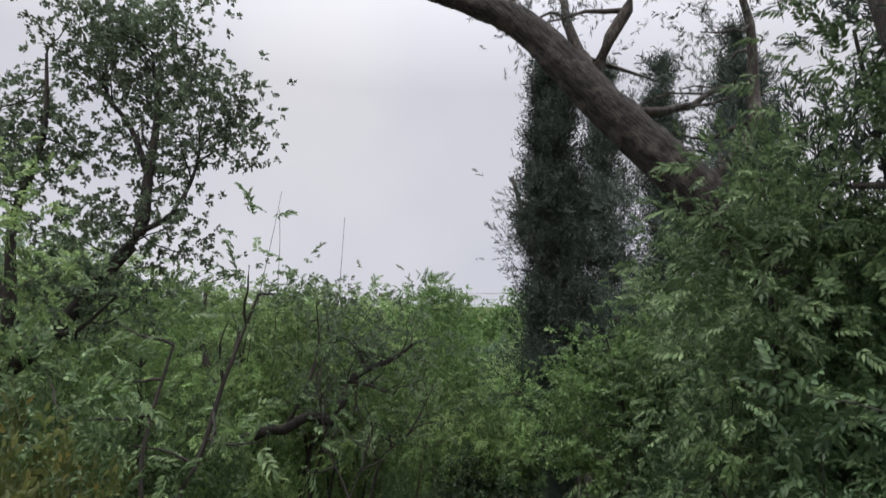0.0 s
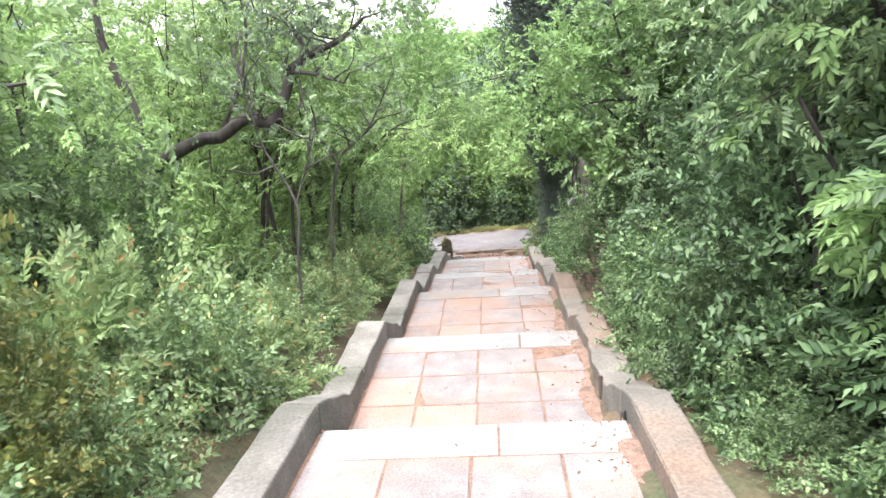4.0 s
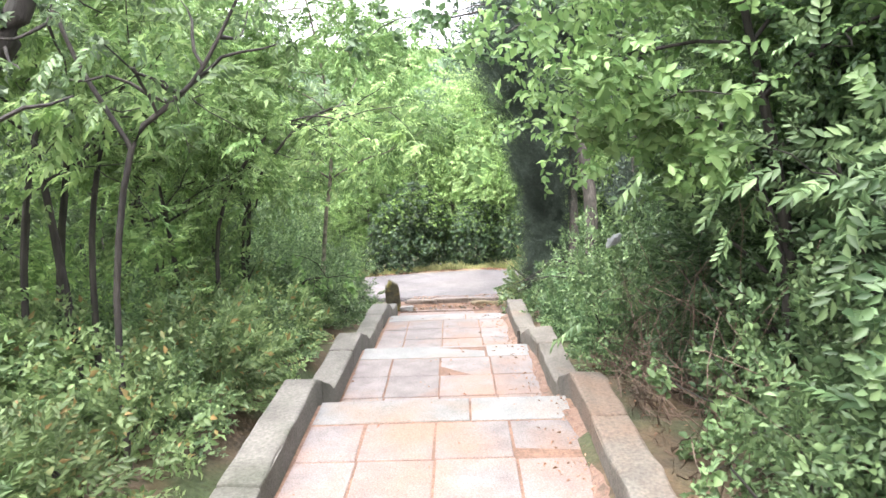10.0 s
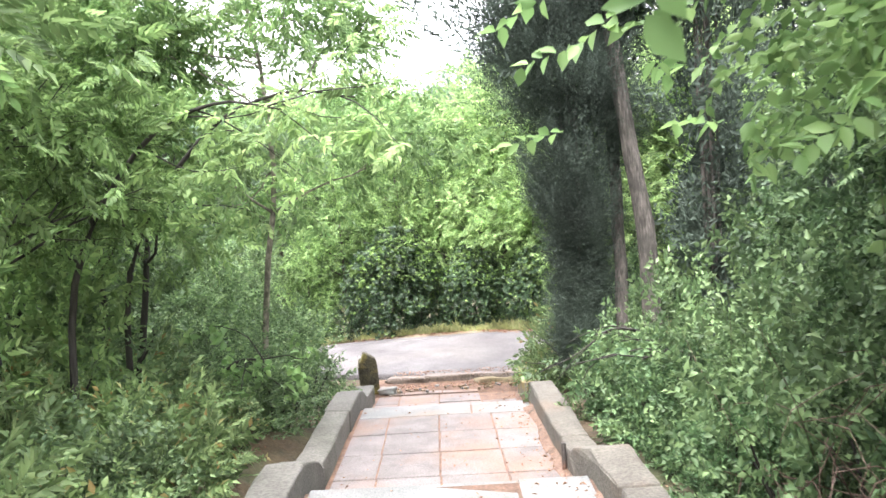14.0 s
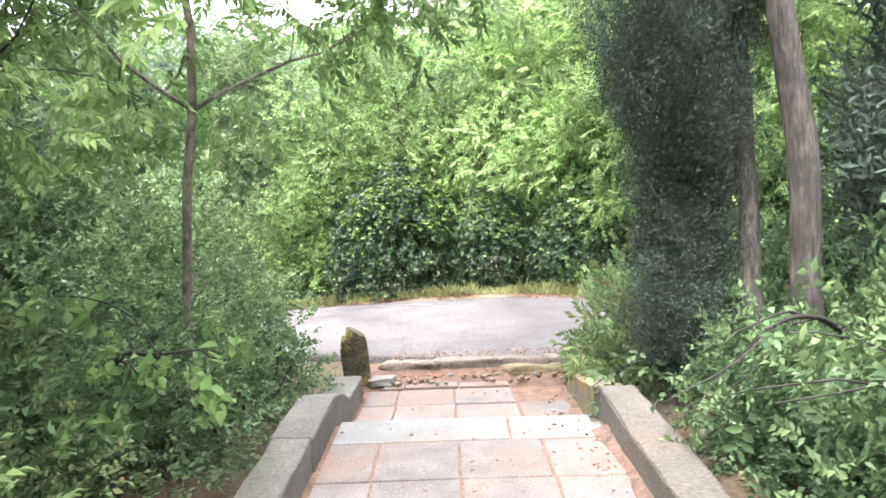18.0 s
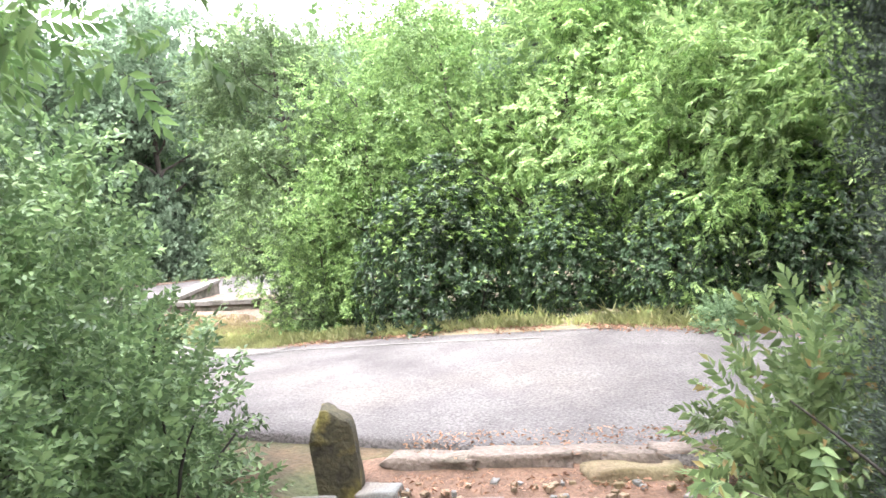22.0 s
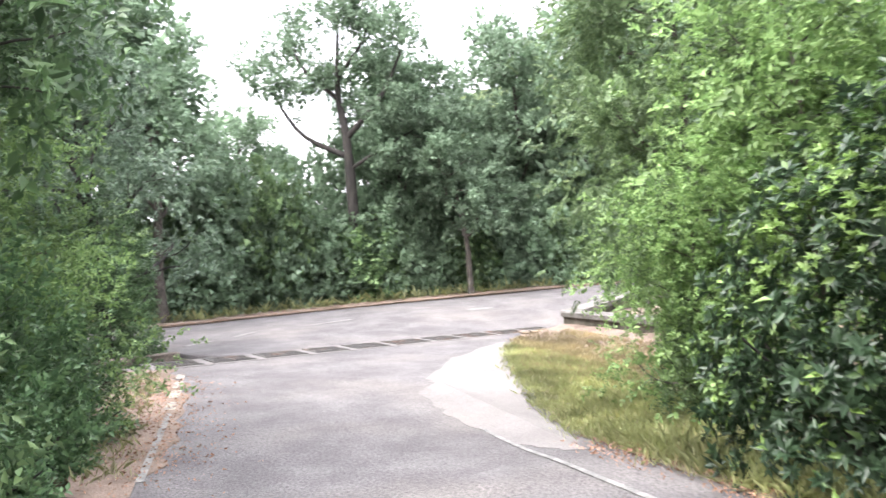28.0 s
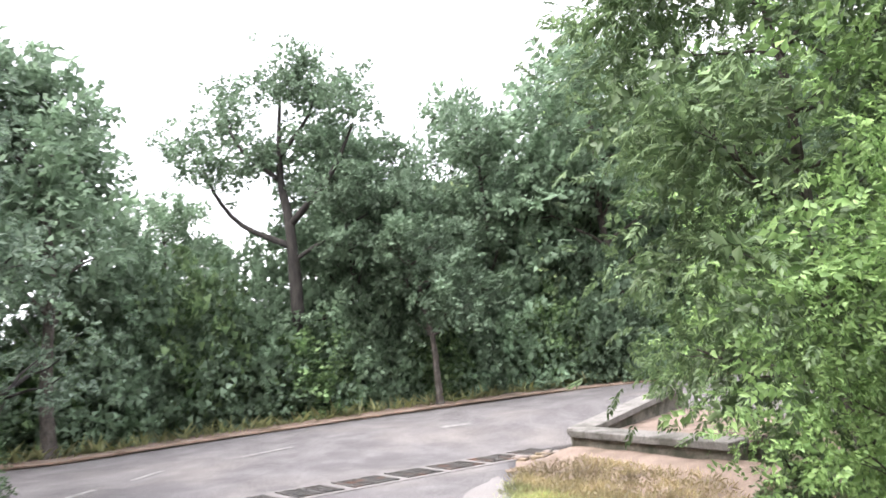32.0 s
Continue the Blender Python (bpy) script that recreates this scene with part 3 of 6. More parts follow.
markings = tagged(new("road_markings"), "worn white and yellowish painted road lines", "road marking", kind="structure")
edge_line = curve([(-4.75, 22.12, 0), (-3.25, 21.42, 0), (-2.05, 20.93, 0), (-0.3, 20.33, 0), (0.3, 20.15, 0)], 6)
for i in range(len(edge_line) - 1):
    stripe(edge_line[i][:2], edge_line[i + 1][:2], 0.045, M_PAINT, markings)
left_line = curve([(-5.0, 19.15, 0), (-6.88, 20.0, 0), (-7.2, 20.15, 0)], 4)
for i in range(len(left_line) - 1):
    stripe(left_line[i][:2], left_line[i + 1][:2], 0.06, M_PAINT, markings)
for a, b in (((-7.4, 20.22), (-7.8, 20.4)), ((-8.05, 20.5), (-8.5, 20.7)), ((-8.7, 20.78), (-9.15, 20.97)), ((-9.35, 21.05), (-9.75, 21.22))):
    stripe(a, b, 0.11, M_YPAINT, markings)
for a, b in (((-13.2, 22.6), (-13.7, 23.3)), ((-14.1, 24.0), (-14.4, 24.6)), ((-14.1, 25.9), (-14.0, 26.9)), ((-12.8, 29.6), (-12.5, 30.2))):
    stripe(a, b, 0.12, M_PAINT, markings)

# ---- grating across the lane ----
drain = tagged(new("drain_grating"), "row of rusty cast-iron drain grates set in concrete", "drain", kind="structure")
GA, GB = Vector((-10.85, 21.1, 0)), Vector((-10.15, 29.3, 0))
gdir = (GB - GA).normalized()
gside = Vector((gdir.y, -gdir.x, 0))
q = [GA + gside * 0.42, GB + gside * 0.42, GB - gside * 0.42, GA - gside * 0.42]
flat("concrete_bed", [(v.x, v.y) for v in q], ROAD_Z + 0.004, M_PATCH, drain, thick=0.006)
along = 0.15
for k in range(10):
    width = 0.62 + 0.06 * (k % 3)
    c = GA + gdir * (along + width / 2)
    along += width + 0.17
    face = Matrix.Translation(c + Vector((0, 0, ROAD_Z + 0.016 + main_road_rise(c.x, c.y)))) @ Matrix.Rotation(-math.atan(FALL), 4, "X") @ Matrix.Rotation(math.atan2(gdir.y, gdir.x), 4, "Z")
    box = bmesh.new()
    for s in (-1, 0, 1):
        bmesh.ops.create_cube(box, size=1, matrix=face @ Matrix.Translation((s * width * 0.48, 0, 0)) @ Matrix.Diagonal((0.035, 0.62, 0.016, 1)))
    grate = part("grate", box, M_IRON, drain)
    for s in range(9):
        bar = bmesh.new()
        bmesh.ops.create_cube(bar, size=1, matrix=face @ Matrix.Translation((0, (s - 4) * 0.068, 0)) @ Matrix.Diagonal((width, 0.036, 0.014, 1)))
        part("bar", bar, M_IRON, grate)
    # no real hollow: a thin dark sheet stands for the shade below the bars
    pit = [c + gdir * a * width / 2 + gside * b * 0.31 for a, b in ((-1, -1), (1, -1), (1, 1), (-1, 1))]
    flat("dark_pit", [(v.x, v.y) for v in pit], ROAD_Z + 0.011, M_IRON, drain, thick=0.001)


# ---- the stepped path ----
def prism(profile, x0, x1, uneven=0.0, rng=None):
    """A solid along the path: an outline in y and z between two faces, whose x may follow y."""
    bm = bmesh.new()
    fx0, fx1 = (x0 if callable(x0) else lambda y: x0), (x1 if callable(x1) else lambda y: x1)
    a = [bm.verts.new((fx0(y), y, z)) for y, z in profile]
    b = [bm.verts.new((fx1(y), y, z)) for y, z in profile]
    n = len(profile)
    for i in range(n):
        j = (i + 1) % n
        bm.faces.new((a[i], a[j], b[j], b[i]))
    bm.faces.new(a[::-1])
    bm.faces.new(b)
    if uneven:
        for v in bm.verts:
            v.co += Vector(rng.normal(0, uneven, 3))
    bmesh.ops.recalc_face_normals(bm, faces=bm.faces)
    return bm


RAMP = ((-0.06, 0.205), (0.92, 0.235))                         # where a wall's top breaks before and after a lip, and its height over the landing


def wall_top(y):
    """The height of the side walls' tops: along the landings, and slanting down beside each flight."""
    for k, lip in enumerate(LIPS):
        a, b = lip + RAMP[0][0], lip + (RAMP[1][0] if k < 5 else 0.62)
        if a < y < b:
            za, zb = landing(a) + RAMP[0][1], landing(b) + RAMP[1][1]
            return za + (zb - za) * (y - a) / (b - a)
    return landing(y) + 0.2


def wall_profile(lo, hi, rise, rng):
    """Top and foot of a side wall that steps down with the flights."""
    ys = list(np.arange(lo, hi, 0.17)) + [hi]
    for k, lip in enumerate(LIPS):
        for e in (lip + RAMP[0][0], lip + (RAMP[1][0] if k < 5 else 0.62)):
            if lo + 0.03 < e < hi - 0.03:
                ys = [y for y in ys if abs(y - e) > 0.07 or y in (lo, hi)] + [e]
    ys.sort()
    top = [(y, wall_top(y) + rise + rng.normal(0, 0.003)) for y in ys]
    return top + [(y, min(landing(y), landing(y + 0.5)) - 0.3) for y in reversed(ys)]


def side_wall(name, label, x0, x1, lo, hi, material, seed, rough):
    """A low wall cast in blocks, each a little off its neighbours."""
    rng = np.random.default_rng(seed)
    ob = tagged(new(name), label, "low wall", kind="structure")
    cuts = [lo]
    while cuts[-1] < hi - 1.2:
        cuts.append(cuts[-1] + rng.uniform(1.25, 1.75))
    cuts[-1] = hi
    for a, b in zip(cuts, cuts[1:]):
        d0, d1 = rng.normal(0, 0.006, 2)
        bm = prism(wall_profile(a + 0.004, b - 0.004, rng.normal(0, 0.005), rng), lambda y: x0(y) + d0, lambda y: x1(y) + d1)
        ends = [e for e in bm.edges if abs(e.verts[0].co.x - e.verts[1].co.x) > 0.1]
        bmesh.ops.subdivide_edges(bm, edges=ends, cuts=3)
        for v in bm.verts:
            p = v.co.copy()
            v.co.x += rough * noise.noise((p.x * 4, p.y * 5, p.z * 5)) + 0.5 * rough * noise.noise((p.x * 14, p.y * 16, p.z * 14 + 7))
            v.co.z += rough * noise.noise((p.x * 5, p.y * 4, p.z * 3 + 3)) + 0.4 * rough * noise.noise((p.x * 15, p.y * 17, 9))
        block = part("block", bm, material, ob)
        bev = block.modifiers.new("worn_edges", "BEVEL")
        bev.width, bev.segments, bev.limit_method, bev.angle_limit = 0.018, 2, "ANGLE", radians(50)


side_wall("wall_left", "low grey concrete side wall stepping down beside the path", lambda y: LEFT_X - 0.25, lambda y: LEFT_X, -5.0, 16.3, M_WALL, 5, 0.012)
side_wall("wall_right", "low weathered concrete side wall stepping down beside the path", right_x, lambda y: right_x(y) + 0.24, -5.0, 15.0, M_WALL_R, 6, 0.022)
rng = np.random.default_rng(5)

# bed of red earth under the slabs, one for each landing and one for each middle step
path_floor = tagged(new("path_floor"), "stepped path of square concrete slabs with earthy joints", "path", kind="structure")
for lo, hi in zip((-5.0, *LIPS), (*LIPS, PATH_END)):
    prof = [(lo - 0.02, landing(lo + 0.001) - 0.009), (hi - 0.06, landing(hi) - 0.009), (hi - 0.06, landing(hi) - 0.6), (lo - 0.02, landing(lo + 0.001) - 0.6)]
    part("earth_bed", prism(prof, LEFT_X - 0.02, lambda y: right_x(y) + 0.03), M_EARTH, path_floor, "red earth between the slabs")


# ---- plants ----
def shell_points(n, size, rng, inner=0.5, low=-0.15, lumps=10, depth=0.4):
    """Places and headings for sprigs in an uneven crown, mostly near its outside."""
    d = rng.standard_normal((n * 2, 3))
    d /= np.linalg.norm(d, axis=1)[:, None]
    d = d[d[:, 2] > low][:n]
    r = lumpy(d, rng, lumps, depth) * (inner + (1 - inner) * rng.random(len(d)) ** 0.6)
    p = d * r[:, None] * np.array(size)
    h = d + 0.55 * rng.standard_normal(d.shape) + (0, 0, 0.25)
    return p, h


def bush(name, label, size, n, kind, leaf_len, material, seed, near=False, stems=7, inner=0.45, bark=None, category="bush", base=0.35, depth=0.4):
    """A bush: bare stems from the ground and a crown of leafy sprigs."""
    rng = np.random.default_rng(seed)
    ob = tagged(new(name), label, category)
    w, d, h = size
    p, head = shell_points(n, (w / 2, d / 2, h * (1 - base * 0.5)), rng, inner, -0.45, 10, depth)
    p[:, 2] = np.maximum(p[:, 2] + h * base * 0.5 + 0.05, 0.03)
    tp = (SPRIGS_NEAR if near else SPRIGS)[kind]
    v, f = scatter(tp, p, head, leaf_len * rng.uniform(0.7, 1.3, len(p)), rng)
    core = p[::5] * (0.5, 0.5, 0.62)
    v2, f2 = scatter(SPRIGS["ovate"], core, head[::5], leaf_len * rng.uniform(1.1, 1.6, len(core)), rng, 90)
    v, f = np.concatenate([v, v2]), np.concatenate([f, f2 + len(v)])
    v[:, 2] = np.maximum(v[:, 2], 0.02)
    part("crown", mesh_of("crown", v, f, material), material, ob)
    for _ in range(min(stems, 5)):
        a = rng.uniform(0, 6.28)
        one = limb((0.12 * w * math.cos(a), 0.12 * d * math.sin(a), -0.12), (0.5 * math.cos(a) * w / h, 0.5 * math.sin(a) * d / h, 1), h * rng.uniform(0.4, 0.6), 0.01 + 0.005 * h, rng, 0.12, 6)
        v, f = tubes([one], 5)
        part("stem", mesh_of("stem", v, f, bark or M_BARK_D, True), bark or M_BARK_D, ob)
    return ob


def tree(name, label, height, trunk_r, crown, n, kind, leaf_len, material, seed, bark=None, lean=(0, 0), limbs=9, first=0.35, clump=0.7, category="tree", near=False, bend=0.1, lift=0.05, fill=0):
    """A tree: a tapered trunk, wandering limbs with branchlets, and sprigs in clumps about the limbs' outer halves."""
    rng = np.random.default_rng(seed)
    ob = tagged(new(name), label, category)
    trunk = limb((0, 0, -0.2), (lean[0], lean[1], 1), height * 0.92 + 0.2, trunk_r, rng, bend * 0.5, 12, 0.02, 0.2)
    strokes, tips = [trunk], []
    flare = list(trunk)
    flare[0] = (*trunk[0][:3], trunk_r * 1.5)
    strokes[0] = flare
    for i in range(limbs):
        t = first + (1 - first) * (i + rng.random() * 0.6) / limbs
        k = min(int(t * 12), 11)
        q = np.array(trunk[k])
        a = i * 2.4 + rng.normal(0, 0.4)
        reach = crown * rng.uniform(0.65, 1.1) * (1.05 - 0.55 * t)
        lb = limb(q[:3], (math.cos(a), math.sin(a), rng.uniform(0.25, 0.8)), reach, max(q[3] * 0.55, 0.012), rng, bend * 1.6, 7, lift, 0.25)
        strokes.append(lb)
        for j in (3, 4, 5, 6):
            b = np.array(lb[j])
            tw = limb(b[:3], np.array(lb[j][:3]) - np.array(lb[j - 1][:3]) + rng.normal(0, 0.12, 3) * reach * 0.6, reach * 0.42, b[3] * 0.6, rng, 0.25, 4, 0.03, 0.3)
            strokes.append(tw)
            tips += [tw[2][:3], tw[4][:3]]
        tips.append(lb[-1][:3])
    tips.append(trunk[-1][:3])
    tips.append(trunk[-2][:3])
    tips = np.array(tips)
    v, f = tubes(strokes, 7, 0.05, rng)
    part("trunk", mesh_of("trunk", v, f, bark or M_BARK, True), bark or M_BARK, ob)
    c = tips[rng.integers(0, len(tips), n)]
    off = rng.standard_normal((n, 3)) * clump * np.array((0.5, 0.5, 0.34))
    p = c + off
    head = off / clump + 0.6 * rng.standard_normal((n, 3)) + (c - c.mean(0)) * 0.15
    v, f = scatter((SPRIGS_NEAR if near else SPRIGS)[kind], p, head, leaf_len * rng.uniform(0.7, 1.3, n), rng)
    if fill:
        k = n // fill
        v2, f2 = scatter(SPRIGS["ovate"], c[:k] + 0.55 * off[:k], head[:k], leaf_len * rng.uniform(1.5, 2.2, k), rng, 90)
        v, f = np.concatenate([v, v2]), np.concatenate([f, f2 + len(v)])
    part("crown", mesh_of("crown", v, f, material), material, ob)
    return ob


def cypress(label, height, width, n, seed, bare=0.0, kind="frond"):
    """A tall narrow cypress: several upright stems in a dense spindle of upright sprays."""
    rng = np.random.default_rng(seed)
    ob = tagged(new("cypress_tree"), label, "tree")
    strokes = [limb((0, 0, -0.2), (0, 0, 1), height * 0.95, width * 0.02, rng, 0.006, 10, 0.05, 0.1)]
    for _ in range(5):
        a = rng.uniform(0, 6.28)
        strokes.append(limb((0.06 * math.cos(a), 0.06 * math.sin(a), 0.2), (0.03 * math.cos(a), 0.03 * math.sin(a), 1), height * 0.5, width * 0.01, rng, 0.015, 9, 0.12, 0.2))
    v, f = tubes(strokes, 7, 0.06, rng)
    part("trunk", mesh_of("trunk", v, f, M_BARK_C, True), M_BARK_C, ob)
    sets, base = [], 0
    fine = kind == "spray"
    for sort, count, lo, hi, size in ((("spray", 2 * n, bare, 0.36, 0.36), ("frond", n, 0.28, 1.0, 0.66)) if fine else (("frond", n, bare, 1.0, 0.66),)):
        tufts = max(count // (60 if sort == "spray" else 14), 8)
        own = rng.integers(0, tufts, count)
        t = (lo + (hi - lo) * rng.random(tufts) ** 0.9)[own] + 0.013 * rng.standard_normal(count)
        t = np.clip(t, lo, 0.995)
        a = rng.uniform(0, 6.28, tufts)[own] + 0.2 * rng.standard_normal(count)
        reach = rng.uniform(0.58, 1.12, tufts)[own]
        prof = np.clip(np.clip(3.5 * t - 0.2, 0.16, 1.0) * (1 - t) ** 0.5, 0.03, None)
        ridge = 0.85 + 0.15 * np.cos(5 * a + 9 * t) + 0.12 * rng.standard_normal(count)
        head = np.stack([0.6 * np.cos(a), 0.6 * np.sin(a), np.full(count, 0.9)], 1) + 0.35 * rng.standard_normal((count, 3))
        for deep in (1.0, 0.6):
            if deep < 1:
                a = rng.uniform(0, 6.28, count)
            r = width / 2 * prof * ridge * reach * deep * (0.5 + 0.5 * rng.random(count) ** 0.5)
            p = np.stack([r * np.cos(a), r * np.sin(a), t * height], 1)
            sets.append(scatter(SPRIGS[sort], p, head, size * rng.uniform(0.7, 1.2, count), rng, 90))
    v = np.concatenate([q[0] for q in sets])
    starts_at = np.cumsum([0] + [len(q[0]) for q in sets[:-1]])
    f = np.concatenate([q[1] + k for q, k in zip(sets, starts_at)])
    part("crown", mesh_of("crown", v, f, L_CYPRESS), L_CYPRESS, ob)
    return ob


def grass_patch(name, label, spots, height, material, seed, per=1, width=0.016):
    """Blades of grass at many spots, as one sheet of stuff."""
    rng = np.random.default_rng(seed)
    tp = [leaf(1.0, width, 0.4, d) for d in (0.1, 0.3, 0.5, 0.0)]
    p = np.repeat(np.asarray(spots, float), per, 0)
    p[:, :2] += rng.normal(0, 0.06, (len(p), 2))
    head = np.stack([rng.normal(0, 0.5, len(p)), rng.normal(0, 0.5, len(p)), np.ones(len(p))], 1)
    v, f = scatter(tp, p, head, height * (0.35 + 1.3 * rng.random(len(p)) ** 2), rng, 90)
    return tagged(part(name, mesh_of(name, v, f, material), material), label, "grass", kind="stuff")


PROTO = {}
GROUPS = {"under": "undergrowth shrubs beside the path", "glossy": "green shrubs under the hedges", "shade": "understorey bushes of the wood", "tall_shade": "tall bushes below the oak", "lane_bush": "bushes along the lane's edge", "corner_oak": "trees at the road corner", "corner_tree": "evergreens at the road corner", "hedge0": "hedge bushes", "hedge1": "hedge bushes", "hedge2": "hedge bushes", "sapling": "saplings of the wood",
          "wood": "trees of the roadside wood", "thicket": "bushes at the edge of the wood", "cyp": "cypresses", "walnut": "feather-leaved trees across the lane", "bright": "bright trees across the lane",
          "dark": "dark evergreen bushes", "yellow": "yellowing shrubs", "herb": "herbs at the lane's edge", "far_tree": "trees below the terrace", "oak": "oaks", "hedge_tree": "slender hedge trees", "hang_tree": "overhanging trees"}


def plant(key, make, x, y, size=1.0, rot=0.0, tall=1.0, lean=(0, 0), label="", z=None):
    """Sets a plant at x, y: the first of its kind is built, the rest share its meshes."""
    h = land(x, y) if z is None else z
    m = Matrix.Translation((x, y, h)) @ Euler((radians(lean[0]), radians(lean[1]), radians(rot))).to_matrix().to_4x4() @ Matrix.Diagonal((size, size, size * tall, 1))
    if key not in PROTO:
        PROTO[key] = make()
        ob = PROTO[key]
        ob.matrix_basis = m
    else:
        src = PROTO[key]
        ob = copy_thing(src, m @ Matrix.Diagonal([1 / s for s in src.scale] + [1]))
    group = next((g for k, g in GROUPS.items() if key.startswith(k)), "")
    return tagged(ob, label, group=group)

# ---- things: plants beside the path ----
UNDER_LABEL = "low light-green undergrowth shrub beside the path wall"


def make_under(k):
    return lambda: bush("undergrowth_shrub", UNDER_LABEL, (1.35, 1.35, 0.75), (260, 260, 330)[k], ("pinnate", "ovate", "ovate")[k], (0.22, 0.16, 0.15)[k], (L_UNDER, L_UNDER, L_MID)[k], 20 + k, False, 6, 0.4, base=0.3)


def make_yellow():
    return bush("yellowing_shrub", "yellowing broad-leaved shrub beside the path", (1.5, 1.5, 1.1), 560, "ovate", 0.14, L_YELLOW, 31, False, 7, 0.4)


def make_hedge(k):
    return lambda: bush("hedge_bush", "dense green hedge bush with drooping feathered leaves", (2.5, 2.3, 3.3), (1500, 2000, 1000)[k], ("pinnate", "ovate", "ovate")[k], (0.22, 0.165, 0.25)[k], (L_HEDGE, L_HEDGE, L_MID)[k], 40 + k, False, 9, 0.5, base=0.2)


def make_glossy():
    return bush("glossy_shrub", "glossy mid-green shrub at the foot of the hedge", (1.5, 1.4, 1.3), 370, "ovate", 0.17, L_MID, 52, False, 7, 0.4, base=0.2)


def make_dark():
    """A dark evergreen bush with lime-green young shoots over its upper half."""
    ob = bush("dark_evergreen_bush", "dark evergreen bush with whorled leaves and bright tips", (2.5, 2.2, 2.3), 1900, "rosette", 0.19, L_DARK, 61, False, 9, 0.5, base=0.15)
    rng = np.random.default_rng(62)
    p, head = shell_points(900, (1.28, 1.13, 2.15), rng, 0.8, 0.55, 10, 0.4)
    head[:, 2] += 0.9
    v, f = scatter(SPRIGS["rosette"], p, head, 0.12 * rng.uniform(0.7, 1.2, len(p)), rng, 60)
    part("young_growth", mesh_of("young_growth", v, f, L_SHOOT), L_SHOOT, ob, "lime-green young shoots")
    return ob


def make_bright(k):
    return lambda: tree("bright_roadside_tree", "bright yellow-green bushy tree beside the lane", 5.0, 0.06, 2.0, 1900, "ovate", 0.24, L_LIME, 71 + k, None, (0.08, -0.1), 14, 0.12, 0.8)


def make_walnut(k):
    return lambda: tree("feather_leaved_tree", "broad tree with large feathered green leaves by the lane", 6.0, 0.08, 2.4, 2300, "pinnate", 0.33, L_PINNATE, 81 + k, None, (0, 0), 15, 0.1, 0.85)


def make_sapling(k):
    return lambda: tree("sapling", "thin young tree with sparse light-green feathered leaves", 5.0, 0.045, 1.9, 760, "pinnate", 0.23, (L_PINNATE, L_LIME)[k], 91 + k, M_BARK_D, (0.05, 0.05), 10, 0.4, 0.6)


def make_oak(k):
    return lambda: tree("oak_tree", "open-crowned oak with dark crooked limbs", 8.2, 0.15, 3.0, 1200, "oak", 0.3, L_OAK, 101 + k, M_BARK_D, (0.05, 0.0), 13, 0.3, 0.62, bend=0.22)


def make_wood(k):
    return lambda: tree("woodland_tree", "grey-green tree of the roadside wood", 9.0, 0.14, 2.7, 850, "far", 0.44, (L_FAR, L_FAR)[k], 111 + k, None, (0.04, 0.03), 14, 0.34, 0.62, bend=0.18, fill=4)


def make_thicket(k=0):
    return bush("thicket_bush", ("grey-green bush at the edge of the wood", "dark green bush at the edge of the wood")[k], (3.4, 3.0, 3.0), 560, "far", 0.46, (L_FAR, L_MID)[k], 121 + k, False, 9, 0.5, base=0.15, depth=0.55)


r = random.Random(3)
for k, y in enumerate(np.arange(0.2, 14.4, 0.8)):
    low = k % 3 if y > 3.4 else 2
    plant(f"under{low}", make_under(low), -1.66 - 0.3 * r.random(), float(y) + r.uniform(-0.2, 0.2), r.uniform(0.75, 1.05), r.uniform(0, 360), r.uniform(0.8, 1.2))
    plant(f"under{(k + 1) % 3}", make_under((k + 1) % 3), -2.75 - 0.5 * r.random(), float(y) + r.uniform(-0.3, 0.3), r.uniform(0.95, 1.35), r.uniform(0, 360), r.uniform(0.9, 1.4))
for x, y, s, h in ((-2.35, 1.5, 1.1, 1.65), (-2.75, 0.7, 1.3, 1.6), (-3.3, 1.9, 1.25, 1.75), (-2.9, 2.9, 1.05, 1.6), (-2.1, 2.7, 0.8, 1.3), (-1.9, 2.2, 0.75, 1.2)):
    plant("yellow", make_yellow, x, y, s, r.uniform(0, 360), h)
for x, y, s in ((-4.0, 7.2, 1.3), (-4.3, 9.4, 1.45), (-3.6, 11.4, 1.4), (-3.3, 13.2, 1.25), (-5.6, 6.4, 1.5), (-5.5, 8.6, 1.6), (-5.8, 10.6, 1.6), (-3.3, 8.4, 1.1)):
    plant("shade", lambda: bush("understorey_bush", "pale green feathery understorey bush in the shade of the wood", (1.7, 1.6, 1.6), 430, "pinnate", 0.2, L_PINNATE, 54, False, 6, 0.35, base=0.25, depth=0.5), x, y, s, r.uniform(0, 360), r.uniform(0.9, 1.3))
for x, y, s in ((-4.3, 6.3, 0.95), (-4.6, 9.8, 1.1), (-2.9, 9.9, 1.02), (-3.6, 10.8, 1.1), (-3.1, 12.2, 0.9), (-2.9, 12.2, 0.85), (-4.2, 13.2, 1.0), (-6.2, 4.5, 1.1), (-6.8, 8.0, 1.2), (-6.5, 11.5, 1.1), (-5.4, 15.4, 0.95), (-9, 10, 1.2), (-2.7, 13.6, 0.9), (-3.4, 14.8, 0.95)):
    plant(f"sapling{int(x * 10) % 2}", make_sapling(int(x * 10) % 2), x, y, s, r.uniform(0, 360))
for x, y, s in ((-5.2, 16.5, 0.85), (-8, 16, 0.8)):
    plant("oak1", make_oak(1), x, y, s, r.uniform(0, 360))

